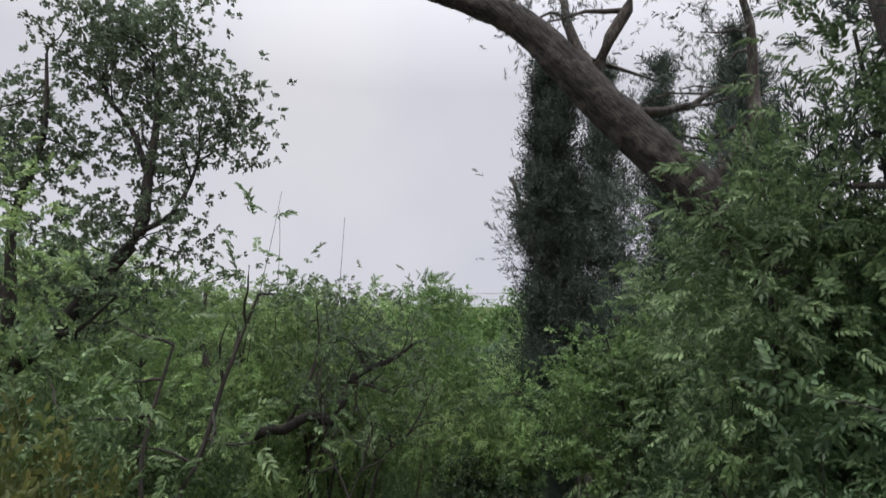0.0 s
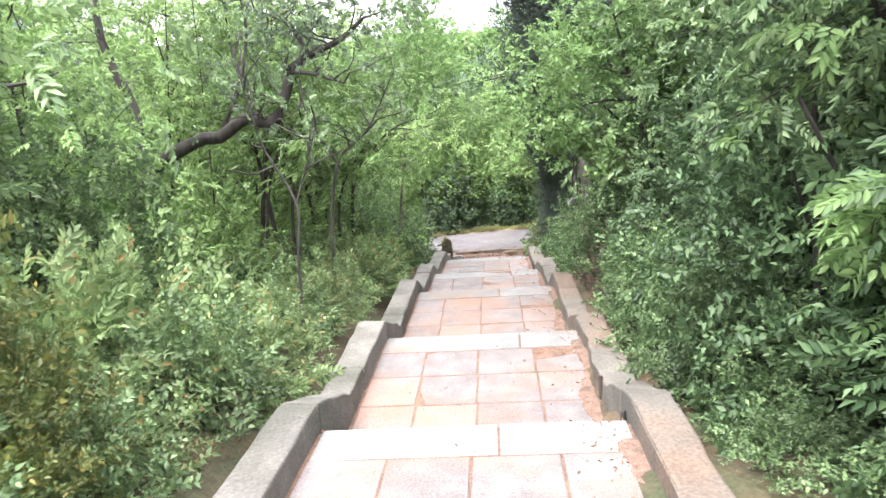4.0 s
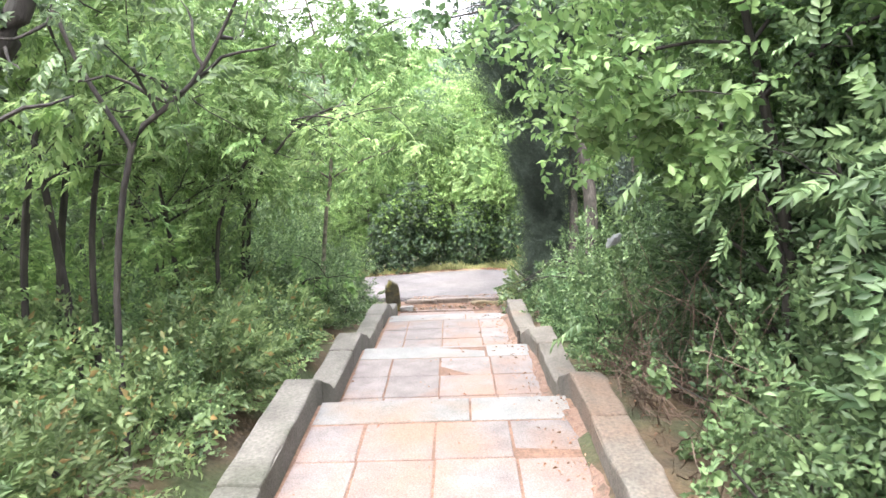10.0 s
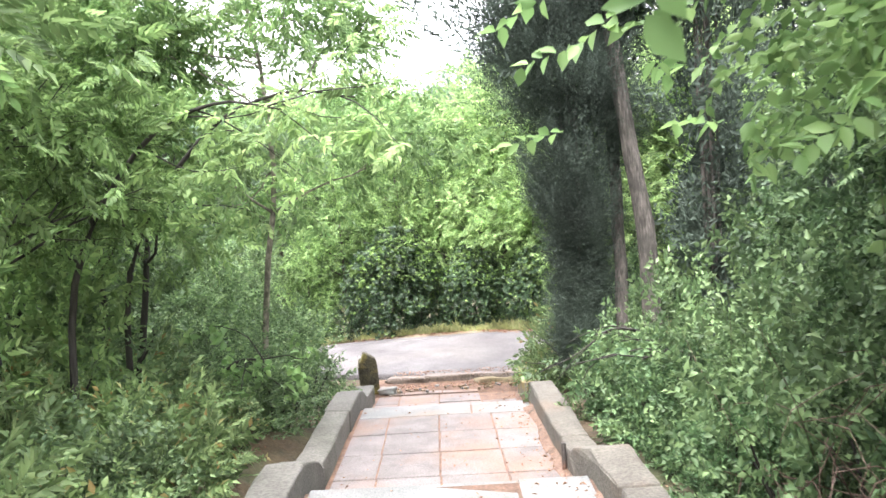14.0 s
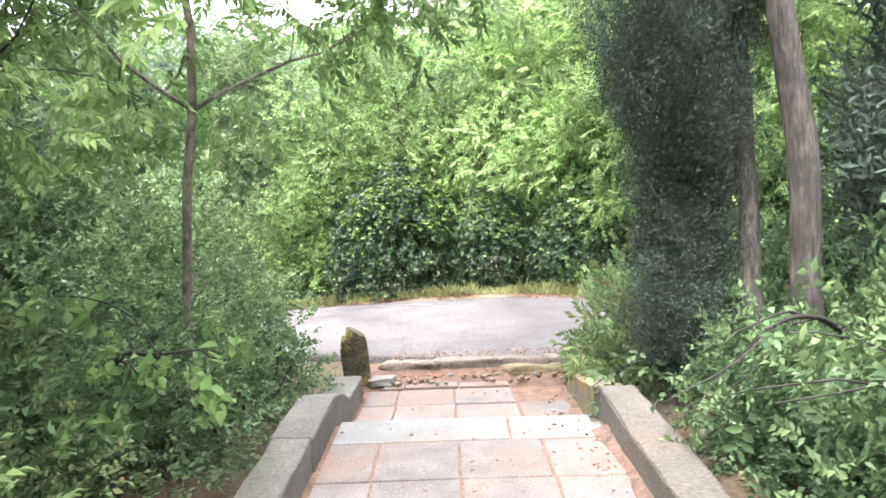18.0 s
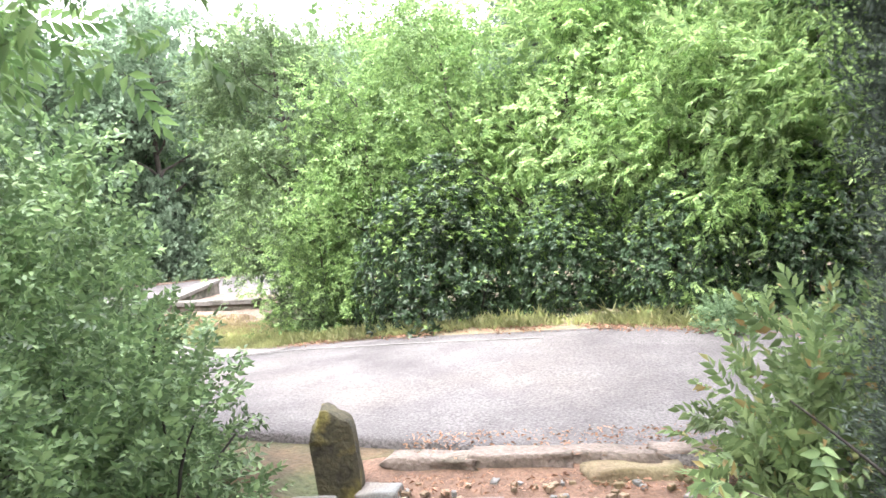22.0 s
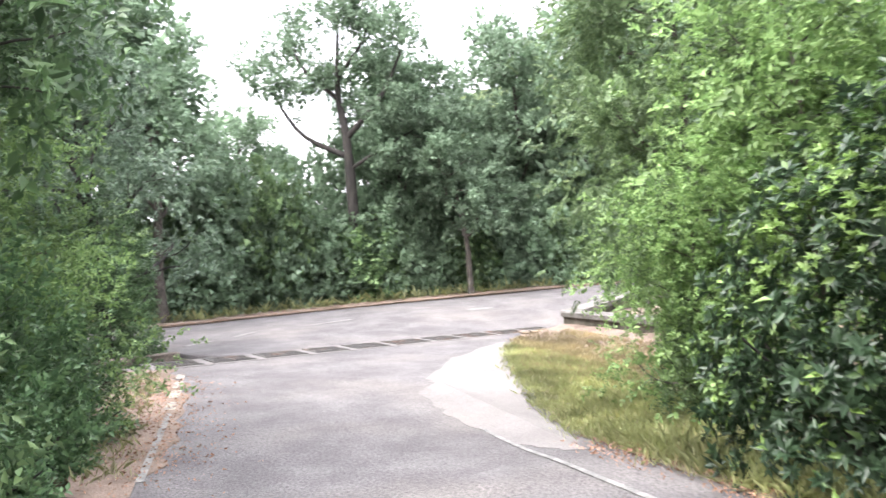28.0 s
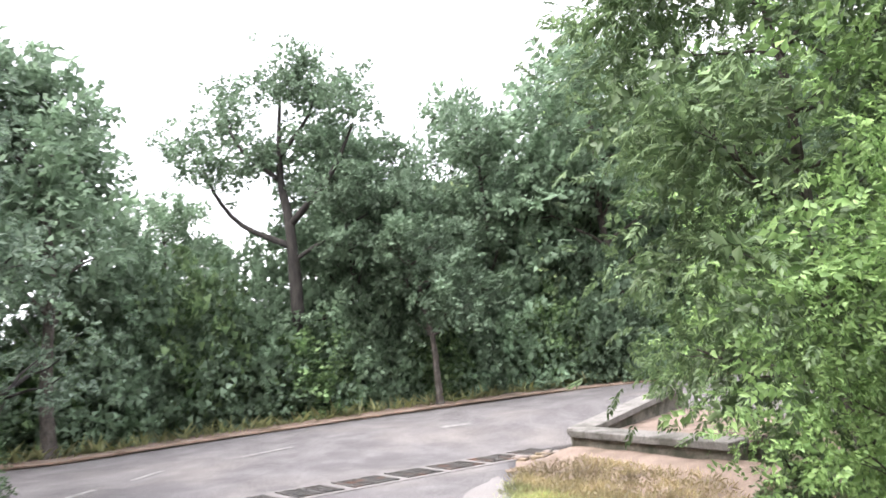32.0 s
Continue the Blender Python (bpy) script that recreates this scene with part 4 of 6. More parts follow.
# right of the path
for x, y, s, k in ((3.5, 0.9, 1.0, 0), (3.2, 2.8, 1.1, 0), (3.0, 3.9, 1.15, 1), (3.9, 4.6, 1.3, 0), (2.75, 4.7, 1.0, 1), (2.9, 6.6, 1.0, 0), (3.1, 8.6, 1.0, 1), (2.9, 10.0, 0.95, 0), (2.9, 11.8, 0.8, 1), (4.6, 13, 1.2, 1)):
    plant(f"hedge{k}", make_hedge(k), x, y, s, r.uniform(0, 360), r.uniform(0.9, 1.15))
for x, y in ((5.0, 3.6), (5.2, 6.8), (5.0, 9.8), (6.5, 1)):
    plant("thicket", make_thicket, x, y, 1.25, r.uniform(0, 360), 1.25)
for k, y in enumerate(np.arange(3.6, 13.4, 0.9)):
    plant("glossy", make_glossy, (2.45 if 7.9 < y < 10.6 else 1.85) + 0.25 * r.random(), float(y), r.uniform(0.7, 1.0), r.uniform(0, 360), r.uniform(0.9, 1.3))
for x, y, s, k in ((1.75, 13.9, 0.7, 2), (1.6, 15.9, 0.7, 0), (1.75, 16.6, 0.8, 0), (2.5, 16.7, 0.9, 2)):
    plant(f"under{k}", make_under(k), x, y, s * 1.2, r.uniform(0, 360), 1.3, label="light-green shrub at the foot of the cypress")
plant("cyp0", lambda: cypress("tall dark-green cypress at the foot of the path", 12.4, 3.0, 4200, 7, 0.02, "spray"), 1.58, 15.0)
for x, y, s in ((2.95, 14.8, 0.98), (4.6, 15.6, 1.05), (6.6, 16.2, 1.05), (6.0, 13.2, 1.0)):
    plant("cyp1", lambda: cypress("tall dark-green cypress behind the hedge", 12.0, 2.4, 1900, 8, 0.0, "frond"), x, y, s, r.uniform(0, 360))

plant("hedge_tree", lambda: tree("hedge_tree", "slender bright-leaved tree growing out of the hedge", 5.0, 0.06, 1.5, 1300, "pinnate", 0.2, L_MID, 171, M_BARK_D, (-0.05, -0.05), 12, 0.3, 0.6), 2.75, 3.9, 1.0, 0)
for x, y, s in ((-4.6, 4.2, 1.6), (-5.8, 3.6, 1.7), (-5.3, 6.1, 1.6), (-6.4, 7.9, 1.6), (-7, 5.5, 1.75), (-3.6, 6.2, 1.35), (-3.9, 3.2, 1.0), (-4.4, 5.0, 1.15)):
    plant("tall_shade", lambda: bush("tall_bush", "tall dense green bush below the oak", (1.8, 1.7, 2.15), 1000, "ovate", 0.16, L_MID, 55, False, 7, 0.4, base=0.2, depth=0.55), x, y, s, r.uniform(0, 360))
for x, y, s, a in ((4.3, 1.6, 1.3, 130), (4.0, 3.5, 1.3, 310), (3.1, 5.2, 1.12, 40), (3.2, 7.6, 1.12, 170), (3.4, 9.0, 1.12, 290), (3.1, 10.7, 0.98, 75), (3.9, 6.4, 1.15, 10)):
    plant("hedge_tree", None, x, y, s, a)
plant("hang_tree", lambda: tree("overhanging_tree", "bright broad-leaved tree hanging out over the path", 4.4, 0.06, 2.0, 1700, "ovate", 0.21, L_BRIGHT, 181, M_BARK_D, (-0.12, -0.06), 12, 0.5, 0.55, near=True, lift=-0.03), 2.75, 9.0, 1.0, 0)
plant("hang_tree", None, 3.4, 11.6, 1.0, 150)

for x, y, s in ((1.95, 1.6, 0.6), (2.2, 2.5, 0.7), (1.85, 3.1, 0.5)):
    plant("under2", make_under(2), x, y, s, r.uniform(0, 360), 0.8, label="low green plants in leaf litter beside the wall")

# by the lower end of the path
for x, y, s in ((1.78, 12.2, 0.62), (1.8, 13.0, 0.7), (1.75, 11.3, 0.55), (1.7, 13.8, 0.6)):
    plant("low_dark", lambda: bush("low_shrub", "low dark green leafy shrub beside the path wall", (1.5, 1.4, 1.2), 420, "ovate", 0.2, L_LANE, 58, False, 6, 0.4, base=0.15, depth=0.5), x, y, s, r.uniform(0, 360))
for x, y, s in ((-1.75, 14.6, 0.9), (-1.75, 15.7, 1.0), (-2.1, 16.5, 1.05), (-2.9, 15.8, 1.3), (-3.2, 16.9, 1.3)):
    plant("creeper", lambda: bush("creeper_shrub", "bushy light-green shrub with creepers beside the stone post", (1.5, 1.4, 1.3), 560, "ovate", 0.145, L_MID, 53, False, 7, 0.4, base=0.2, depth=0.5), x, y, s, r.uniform(0, 360), 0.95)
plant("locust", lambda: tree("locust_tree", "slim locust tree with a straight grey trunk", 6.5, 0.045, 2.6, 2000, "pinnate", 0.25, L_BRIGHT, 131, M_BARK_G, (0.0, 0.0), 10, 0.4, 0.6, bend=0.15), -1.9, 15.0, 0.93, 200)
for x, y, s in ((-4.3, 16.8, 1.15), (-5.6, 17.3, 1.15), (-7.2, 17.7, 1.05), (-8.6, 18.0, 1.0), (-5.6, 16.0, 1.5), (-8, 16.4, 1.4)):
    plant("hedge2", make_hedge(2), x, y, s * 0.8, r.uniform(0, 360), 0.95, label="green roadside bush with leafy shoots")
plant("corner_tree", lambda: bush("corner_bush", "dense dark conical evergreen at the road corner", (2.4, 2.4, 3.0), 2100, "ovate", 0.17, L_HEDGE, 161, False, 6, 0.5, base=0.1), -12.35, 20.9, 1.0, 0, 1.0)
plant("corner_tree", None, -12.6, 19.5, 1.05, 120, 1.1)
plant("corner_oak", lambda: tree("corner_oak", "tall dense dark green tree standing at the road corner", 7.4, 0.13, 2.5, 2100, "ovate", 0.2, L_CORNER, 162, M_BARK_D, (0.02, 0.03), 16, 0.22, 0.7, bend=0.2, fill=6), -12.7, 21.0, 1.0, 40)
plant("corner_oak", None, -13.4, 18.8, 1.12, 200)
plant("thicket", make_thicket, -12.2, 18.6, 0.9, 0, 1.1)

# across the lane
plant("dark", make_dark, -0.95, 22.2, 1.0, 30)
for x, y, s, k in ((-2.2, 24.3, 0.85, 0), (-1.4, 25.2, 1.0, 1), (-0.7, 24.3, 1.0, 0), (-3.1, 23.5, 0.5, 1), (-5.6, 29.6, 0.8, 0)):
    plant(f"bright{k}", make_bright(k), x, y, s, r.uniform(0, 360))
for x, y, s, k in ((1.9, 21.6, 0.6, 0), (3.6, 21.6, 0.85, 1), (5.8, 21.2, 1.0, 0), (8.6, 20.6, 1.0, 1), (1.0, 23.8, 0.9, 1), (3.2, 24.2, 1.1, 0), (12, 20, 1.1, 0), (7, 24.5, 1.3, 1)):
    plant(f"walnut{k}", make_walnut(k), x, y, s, r.uniform(0, 360))
for x, y, s in ((0, 27, 0.7), (3, 28, 0.85), (-4.2, 29, 0.65), (7, 29, 1.0), (12, 25, 1.0)):
    plant("wood1", make_wood(1), x, y, s, r.uniform(0, 360))

plant("verge_tree", lambda: tree("verge_tree", "light green tree leaning out over the verge", 5.6, 0.08, 2.1, 4800, "pinnate", 0.17, L_VERGE, 141, None, (-0.05, 0.02), 18, 0.26, 0.65, fill=7), -3.7, 24.8, 1.0, 0)
for x, s in ((-13, 1.0), (-8.5, 0.95), (-4.5, 1.0), (-0.5, 0.92), (3.5, 1.05), (8, 1.0), (-18, 1.05)):
    plant("far_tree", lambda: tree("far_tree", "pale green tree on the slope below the terrace", 10.6, 0.2, 4.2, 1000, "far", 0.85, L_BRIGHT, 151, None, (0, 0), 14, 0.2, 1.5), x, 47 + r.uniform(-1, 2), s, r.uniform(0, 360))
for x, s in ((-16, 0.95), (-11, 0.9), (-6.5, 0.97), (-2.5, 0.9), (1.5, 0.96), (5.5, 0.9), (10, 0.95)):
    plant("far_tree", None, x, 54.3, s, r.uniform(0, 360), z=2.4)

for x, y, s in ((0.7, 21.9, 0.75), (1.9, 21.3, 0.7), (3.3, 21.0, 0.8), (5.2, 20.5, 0.85), (7.4, 19.9, 0.85), (10, 19.2, 0.9)):
    plant("dark", make_dark, x, y, s, r.uniform(0, 360), label="dark green bush under the roadside trees")
for x, y, s in ((2.7, 15.9, 1.1), (3.6, 15.0, 1.4), (3.0, 13.6, 1.2), (4.8, 14.6, 1.6), (5.5, 12.5, 1.7), (4.4, 15.9, 1.2)):
    plant("glossy", make_glossy, x, y, s, r.uniform(0, 360), 1.3, label="green bush behind the cypress")
for x, y, s in ((-2.7, 17.0, 0.7), (-3.7, 17.2, 0.85)):
    plant("hedge2", make_hedge(2), x, y, s, r.uniform(0, 360), 1.0, label="tall green bush at the corner of path and lane")

for x, y, s in ((2.1, 20.0, 0.8), (2.9, 19.75, 0.6)):
    plant("herb", lambda: bush("verge_herb", "low grey-green herb at the edge of the lane", (0.95, 0.7, 0.5), 300, "pinnate", 0.12, L_HERB, 56, False, 4, 0.3, base=0.2), x, y, s, r.uniform(0, 360))

# the wood beyond the larger road
for x, y, s, k in ((-18.9, 24.2, 1.1, 0), (-21.6, 24.0, 1.15, 1), (-18.4, 32.2, 0.95, 1), (-17.2, 33.9, 0.9, 0), (-16.6, 36.2, 1.05, 1), (-13.4, 38.2, 1.2, 0), (-15.4, 38.6, 1.1, 1), (-10.6, 41.2, 1.1, 1), (-6.8, 43, 1.1, 0), (-21, 21, 1.05, 0), (-22, 17, 1.1, 1), (-24, 29, 0.8, 0), (-22, 34, 0.95, 1), (-16, 12, 1.0, 1), (-20, 39, 1.1, 0), (-3, 46, 1.1, 0)):
    plant(f"wood{k}", make_wood(k), x, y, s, r.uniform(0, 360))
line = curve([(-22, 10, 0), (-21.0, 16, 0), (-19.6, 22, 0), (-18.4, 26, 0), (-16.9, 29.8, 0), (-14.6, 33.8, 0), (-11, 37.3, 0), (-6, 40.8, 0)], 4)
for k_, q in enumerate(line):
    kind = k_ % 3 % 2
    plant(f"thicket{kind}", lambda: make_thicket(kind), q.x - 1.7, q.y + 0.9, r.uniform(0.7, 1.1), r.uniform(0, 360), r.uniform(0.8, 1.4))
    if 20 < q.y and k_ % 2 == 1:
        plant("thicket0", make_thicket, q.x - 3.0, q.y + 1.9, r.uniform(1.1, 1.45), r.uniform(0, 360), 1.25)

plant("wood0", make_wood(0), -13.2, 18.2, 0.95, 70)
plant("oak1", make_oak(1), -11.2, 17.4, 0.9, 200)

plant("lane_tree", lambda: tree("lane_tree", "dark green tree hanging out over the lane's edge", 5.4, 0.09, 1.8, 2300, "ovate", 0.17, L_HEDGE, 191, M_BARK_D, (0.02, 0.05), 12, 0.42, 0.6, fill=5), -5.9, 17.7, 1.25, 0)
for x, y, s in ((-3.2, 24.1, 0.5), (-2.8, 23.4, 0.45), (-4.2, 25.7, 0.62)):
    plant("hedge2", make_hedge(2), x, y, s, r.uniform(0, 360), 1.0, label="dark green shrub on the roadside verge")

plant("wood0", make_wood(0), -15.6, 32.4, 0.7, 40)
plant("bright1", make_bright(1), -7.0, 18.75, 0.62, 60, label="lime-green bushy tree at the lane's edge")
for x, y, s, h in ((-5.15, 18.0, 0.8, 1.1), (-6.05, 18.35, 0.95, 1.2), (-6.9, 18.85, 0.95, 0.85), (-8.2, 18.7, 1.0, 1.1), (-9.5, 18.9, 1.0, 1.0), (-5.6, 17.4, 1.2, 1.3)):
    plant("lane_bush", lambda: bush("lane_bush", "leafy dark green bush crowding the lane's edge", (1.7, 1.6, 1.7), 1000, "ovate", 0.2, L_LANE, 57, False, 6, 0.45, base=0.1, depth=0.5), x, y, s, r.uniform(0, 360), h)

# ---- things: single trees ----
def leaning_tree():
    """An old tree that leans across the path, its trunk bare below."""
    rng = np.random.default_rng(77)
    ob = tagged(new("leaning_tree"), "old tree with a thick fissured trunk leaning over the path", "tree")
    ob.matrix_basis = pose(0, 0, 0.33)
    bole = [(5.0, 5.3, 0.2, 0.36), (4.2, 5.1, 2.0, 0.31), (3.3, 5.0, 3.8, 0.29), (2.65, 5.0, 4.8, 0.27), (2.28, 5.0, 5.25, 0.26), (1.4, 5.0, 6.2, 0.23), (0.55, 5.0, 7.2, 0.19), (-0.2, 5.05, 7.65, 0.15), (-1.0, 5.1, 7.95, 0.11), (-1.9, 5.2, 8.2, 0.08)]
    c = curve([q[:3] for q in bole], 12)
    rad = np.interp(np.linspace(0, 1, len(c)), np.linspace(0, 1, len(bole)), [q[3] for q in bole])
    v, f = tubes([[(*p, r_) for p, r_ in zip(c, rad)]], 26, 0.055, rng)
    part("trunk", mesh_of("trunk", v, f, M_BARK_L, True), M_BARK_L, ob)
    tips = []
    for start, head, ln, rd in (((1.5, 5.0, 6.1), (0.1, 0.3, 1), 3.2, 0.11), ((1.3, 5.0, 6.3), (0.55, -0.1, 0.8), 3.0, 0.1), ((2.4, 5.0, 5.1), (0.7, 0.3, 0.9), 3.4, 0.11), ((0.3, 5.0, 7.3), (-0.2, 0.2, 1), 2.0, 0.07), ((1.5, 5.0, 6.1), (0.9, 0.5, 0.5), 2.6, 0.07)):
        lb = limb(start, head, ln, rd, rng, 0.2, 8, 0.03, 0.3)
        v, f = tubes([lb], 7, 0.05, rng)
        part("limb", mesh_of("limb", v, f, M_BARK, True), M_BARK, ob)
        for j in (3, 5, 6, 7, 8):
            tw = limb(lb[j][:3], rng.normal(0, 1, 3) + (0, 0, 0.4), 1.0, lb[j][3] * 0.5, rng, 0.25, 4, 0.03, 0.3)
            v, f = tubes([tw], 5)
            part("twig", mesh_of("twig", v, f, M_BARK, True), M_BARK, ob)
            tips += [tw[2][:3], tw[4][:3]]
    tips = np.array(tips)
    n = 900
    c = tips[rng.integers(0, len(tips), n)]
    off = rng.standard_normal((n, 3)) * 0.22
    v, f = scatter(SPRIGS["needles"], c + off, off + 0.3 * rng.standard_normal((n, 3)), rng.uniform(0.14, 0.26, n), rng, 90)
    part("crown", mesh_of("crown", v, f, L_CYPRESS), L_CYPRESS, ob)


leaning_tree()


def bare_trunk(x, y, h, rad, seed, label, bark=M_BARK_C, reach=0.22):
    rng = np.random.default_rng(seed)
    ob = tagged(new("tall_tree"), label, "tree")
    ob.matrix_basis = pose(x, y, land(x, y))
    tr = limb((0, 0, -0.2), (-0.03, 0.02, 1), h, rad, rng, 0.045, 24, 0.04, 0.4)[:]
    v, f = tubes([tr], 12, 0.09, rng)
    tr = tr[::2]
    part("trunk", mesh_of("trunk", v, f, bark, True), bark, ob)
    tips = []
    for k in (6, 7, 8, 9, 10, 11):
        lb = limb(tr[k][:3], (math.cos(k * 2.4), math.sin(k * 2.4), 0.7), h * reach, tr[k][3] * 0.4, rng, 0.2, 6, 0.05, 0.3)
        v, f = tubes([lb], 6)
        part("limb", mesh_of("limb", v, f, bark, True), bark, ob)
        tips += [lb[3][:3], lb[5][:3], lb[6][:3]]
    tips = np.array(tips)
    n = 800
    c = tips[rng.integers(0, len(tips), n)]
    off = rng.standard_normal((n, 3)) * 0.35
    v, f = scatter(SPRIGS["needles"], c + off, off + (0, 0, 0.3), rng.uniform(0.25, 0.4, n), rng, 90)
    part("crown", mesh_of("crown", v, f, L_CYPRESS), L_CYPRESS, ob)


bare_trunk(2.92, 2.75, 8.5, 0.17, 3, "tall tree with a straight grey-brown trunk behind the hedge")
bare_trunk(3.6, 10.6, 8.0, 0.1, 4, "slim tall tree with a bare trunk in the hedge")
bare_trunk(1.97, 14.7, 9.5, 0.08, 6, "slim grey-brown trunk beside the cypress", M_BARK_C, 0.09)
bare_trunk(2.28, 14.6, 9.5, 0.105, 5, "forked grey-brown trunk beside the cypress", M_BARK_C, 0.09)


def crooked_tree(name, label, base, lines, n, leaf_len, seed, material, kind="oak", twig=0.8):
    """A tree of hand-drawn crooked limbs with twigs and clustered leaves along their outer halves."""
    rng = np.random.default_rng(seed)
    ob = tagged(new(name), label, "tree")
    ob.matrix_basis = pose(*base, land(*base))
    tips = []
    for k, ln in enumerate(lines):
        c = curve([q[:3] for q in ln], 3)
        rad = np.interp(np.linspace(0, 1, len(c)), np.linspace(0, 1, len(ln)), [q[3] for q in ln])
        v, f = tubes([[(*p, r_) for p, r_ in zip(c, rad)]], 9, 0.08, rng)
        part("trunk" if k == 0 else "limb", mesh_of("limb", v, f, M_BARK_D, True), M_BARK_D, ob)
        for p in c[len(c) // 2:]:
            tw = limb(p, rng.normal(0, 1, 3) + (0, 0, 0.6), twig, 0.014, rng, 0.25, 5, 0.03, 0.3)
            v, f = tubes([tw], 4)
            part("twig", mesh_of("twig", v, f, M_BARK_D, True), M_BARK_D, ob)
            tips += [tw[3][:3], tw[4][:3], tw[5][:3]]
    tips = np.array(tips)
    c = tips[rng.integers(0, len(tips), n)]
    off = rng.standard_normal((n, 3)) * np.array((0.26, 0.26, 0.17)) + (0, 0, 0.12)
    v, f = scatter(SPRIGS[kind], c + off, off + 0.4 * rng.standard_normal((n, 3)), leaf_len * rng.uniform(0.75, 1.25, n), rng)
    part("crown", mesh_of("crown", v, f, material), material, ob)


crooked_tree("crooked_oak", "dark crooked oak limb reaching out towards the path", (-4.62, 8.3), [
    [(0, 0, -0.2, 0.14), (0.1, 0, 1.0, 0.12), (0.4, 0.05, 1.9, 0.1), (1.15, 0.1, 2.37, 0.085), (1.5, 0.1, 2.42, 0.08), (1.85, 0.1, 2.62, 0.075), (2.1, 0.1, 2.56, 0.075), (2.25, 0.05, 2.57, 0.078), (2.4, 0.1, 2.9, 0.07), (2.5, 0.1, 3.17, 0.068), (2.75, 0.1, 3.35, 0.05), (3.15, 0.15, 3.52, 0.04), (3.45, 0.15, 3.75, 0.02)],
    [(0.4, 0.05, 1.9, 0.09), (0.3, 0.3, 2.8, 0.07), (-0.1, 0.4, 3.8, 0.05), (-0.2, 0.6, 4.8, 0.03)],
    [(1.5, 0.1, 2.42, 0.04), (1.75, 0.2, 3.0, 0.032), (1.9, 0.3, 3.7, 0.02), (1.8, 0.4, 4.4, 0.012)],
    [(2.5, 0.1, 3.17, 0.035), (2.8, 0.0, 3.1, 0.025), (3.2, -0.1, 2.95, 0.012)],
    [(2.75, 0.1, 3.35, 0.03), (2.5, 0.1, 3.75, 0.025), (2.1, 0.1, 3.95, 0.012)]], 480, 0.16, 55, L_OAK, "oak", 0.7)
crooked_tree("oak_tree", "open-crowned oak with dark crooked limbs against the sky", (-6.65, 5.6), [
    [(0, 0, -0.2, 0.163), (0.15, 0, 1.6, 0.136), (0.65, 0, 2.8, 0.122), (1.5, -0.1, 3.5, 0.102), (2.0, -0.1, 4.2, 0.088), (2.4, -0.1, 4.75, 0.075), (2.42, -0.1, 5.5, 0.061), (2.38, 0, 6.4, 0.041), (2.2, 0, 7.3, 0.020)],
    [(0.65, 0, 2.8, 0.095), (0.85, -0.1, 3.8, 0.082), (0.7, -0.1, 4.9, 0.061), (1.0, -0.2, 6.0, 0.041), (0.85, -0.2, 7.2, 0.020)],
    [(2.42, -0.1, 5.5, 0.048), (2.05, 0, 6.2, 0.034), (1.65, 0, 6.7, 0.027), (1.5, 0.1, 7.4, 0.014)],
    [(2.4, -0.1, 4.75, 0.041), (2.8, -0.1, 5.0, 0.031), (3.0, 0, 5.7, 0.020), (2.9, 0.1, 6.4, 0.010)],
    [(0.85, -0.1, 3.8, 0.048), (0.3, 0, 4.6, 0.041), (0.0, 0, 5.6, 0.027), (0.1, 0.1, 6.6, 0.014)],
    [(2.38, 0, 6.2, 0.034), (2.75, 0, 6.7, 0.024), (2.85, 0, 7.3, 0.010)],
    [(1.5, -0.1, 3.5, 0.041), (1.9, -0.3, 3.5, 0.027), (2.4, -0.4, 3.9, 0.014)]], 2700, 0.18, 56, L_OAK, "oak", 0.7)
crooked_tree("roadside_oak", "open-crowned tree with bare lower limbs above the thicket", (-18.6, 30.2), [
    [(0, 0, -0.2, 0.2), (0.1, 0, 3.0, 0.17), (0, 0, 5.2, 0.14), (-0.3, 0, 6.5, 0.1), (-0.2, 0, 8.0, 0.06), (0, 0, 9.2, 0.03)],
    [(0, 0, 5.2, 0.1), (1.2, 0.6, 6.4, 0.07), (1.9, 0.9, 7.6, 0.03)],
    [(0.05, 0, 4.6, 0.1), (-1.3, -0.7, 5.4, 0.07), (-2.0, -1.1, 6.4, 0.05), (-2.3, -1.3, 7.4, 0.02)],
    [(-0.3, 0, 6.5, 0.08), (-1.2, -0.6, 7.5, 0.05), (-1.6, -0.9, 8.5, 0.02)],
    [(0.05, 0, 4.2, 0.07), (1.0, 0.5, 4.7, 0.05), (2.0, 1.1, 5.2, 0.02)],
    [(-0.25, 0, 7.2, 0.06), (0.7, 0.4, 8.2, 0.04), (1.0, 0.5, 9.0, 0.02)]], 1300, 0.36, 60, L_FAR, "far", 1.1)
crooked_tree("dark_stemmed_sapling", "young tree with dark forked stems among the bushes", (-2.45, 2.7), [
    [(0, 0, -0.1, 0.035), (0.05, 0, 0.7, 0.03), (0.1, 0, 1.4, 0.026), (0.4, 0.05, 2.0, 0.022), (0.55, 0.05, 2.6, 0.018), (0.75, 0.1, 3.3, 0.01)],
    [(0.1, 0, 1.4, 0.02), (0.0, 0, 2.1, 0.016), (0.1, 0.1, 2.9, 0.01)],
    [(0.05, 0, 0.9, 0.02), (-0.5, 0.1, 1.5, 0.016), (-0.7, 0.1, 2.3, 0.01)]], 160, 0.2, 57, L_MID, "pinnate", 0.5)
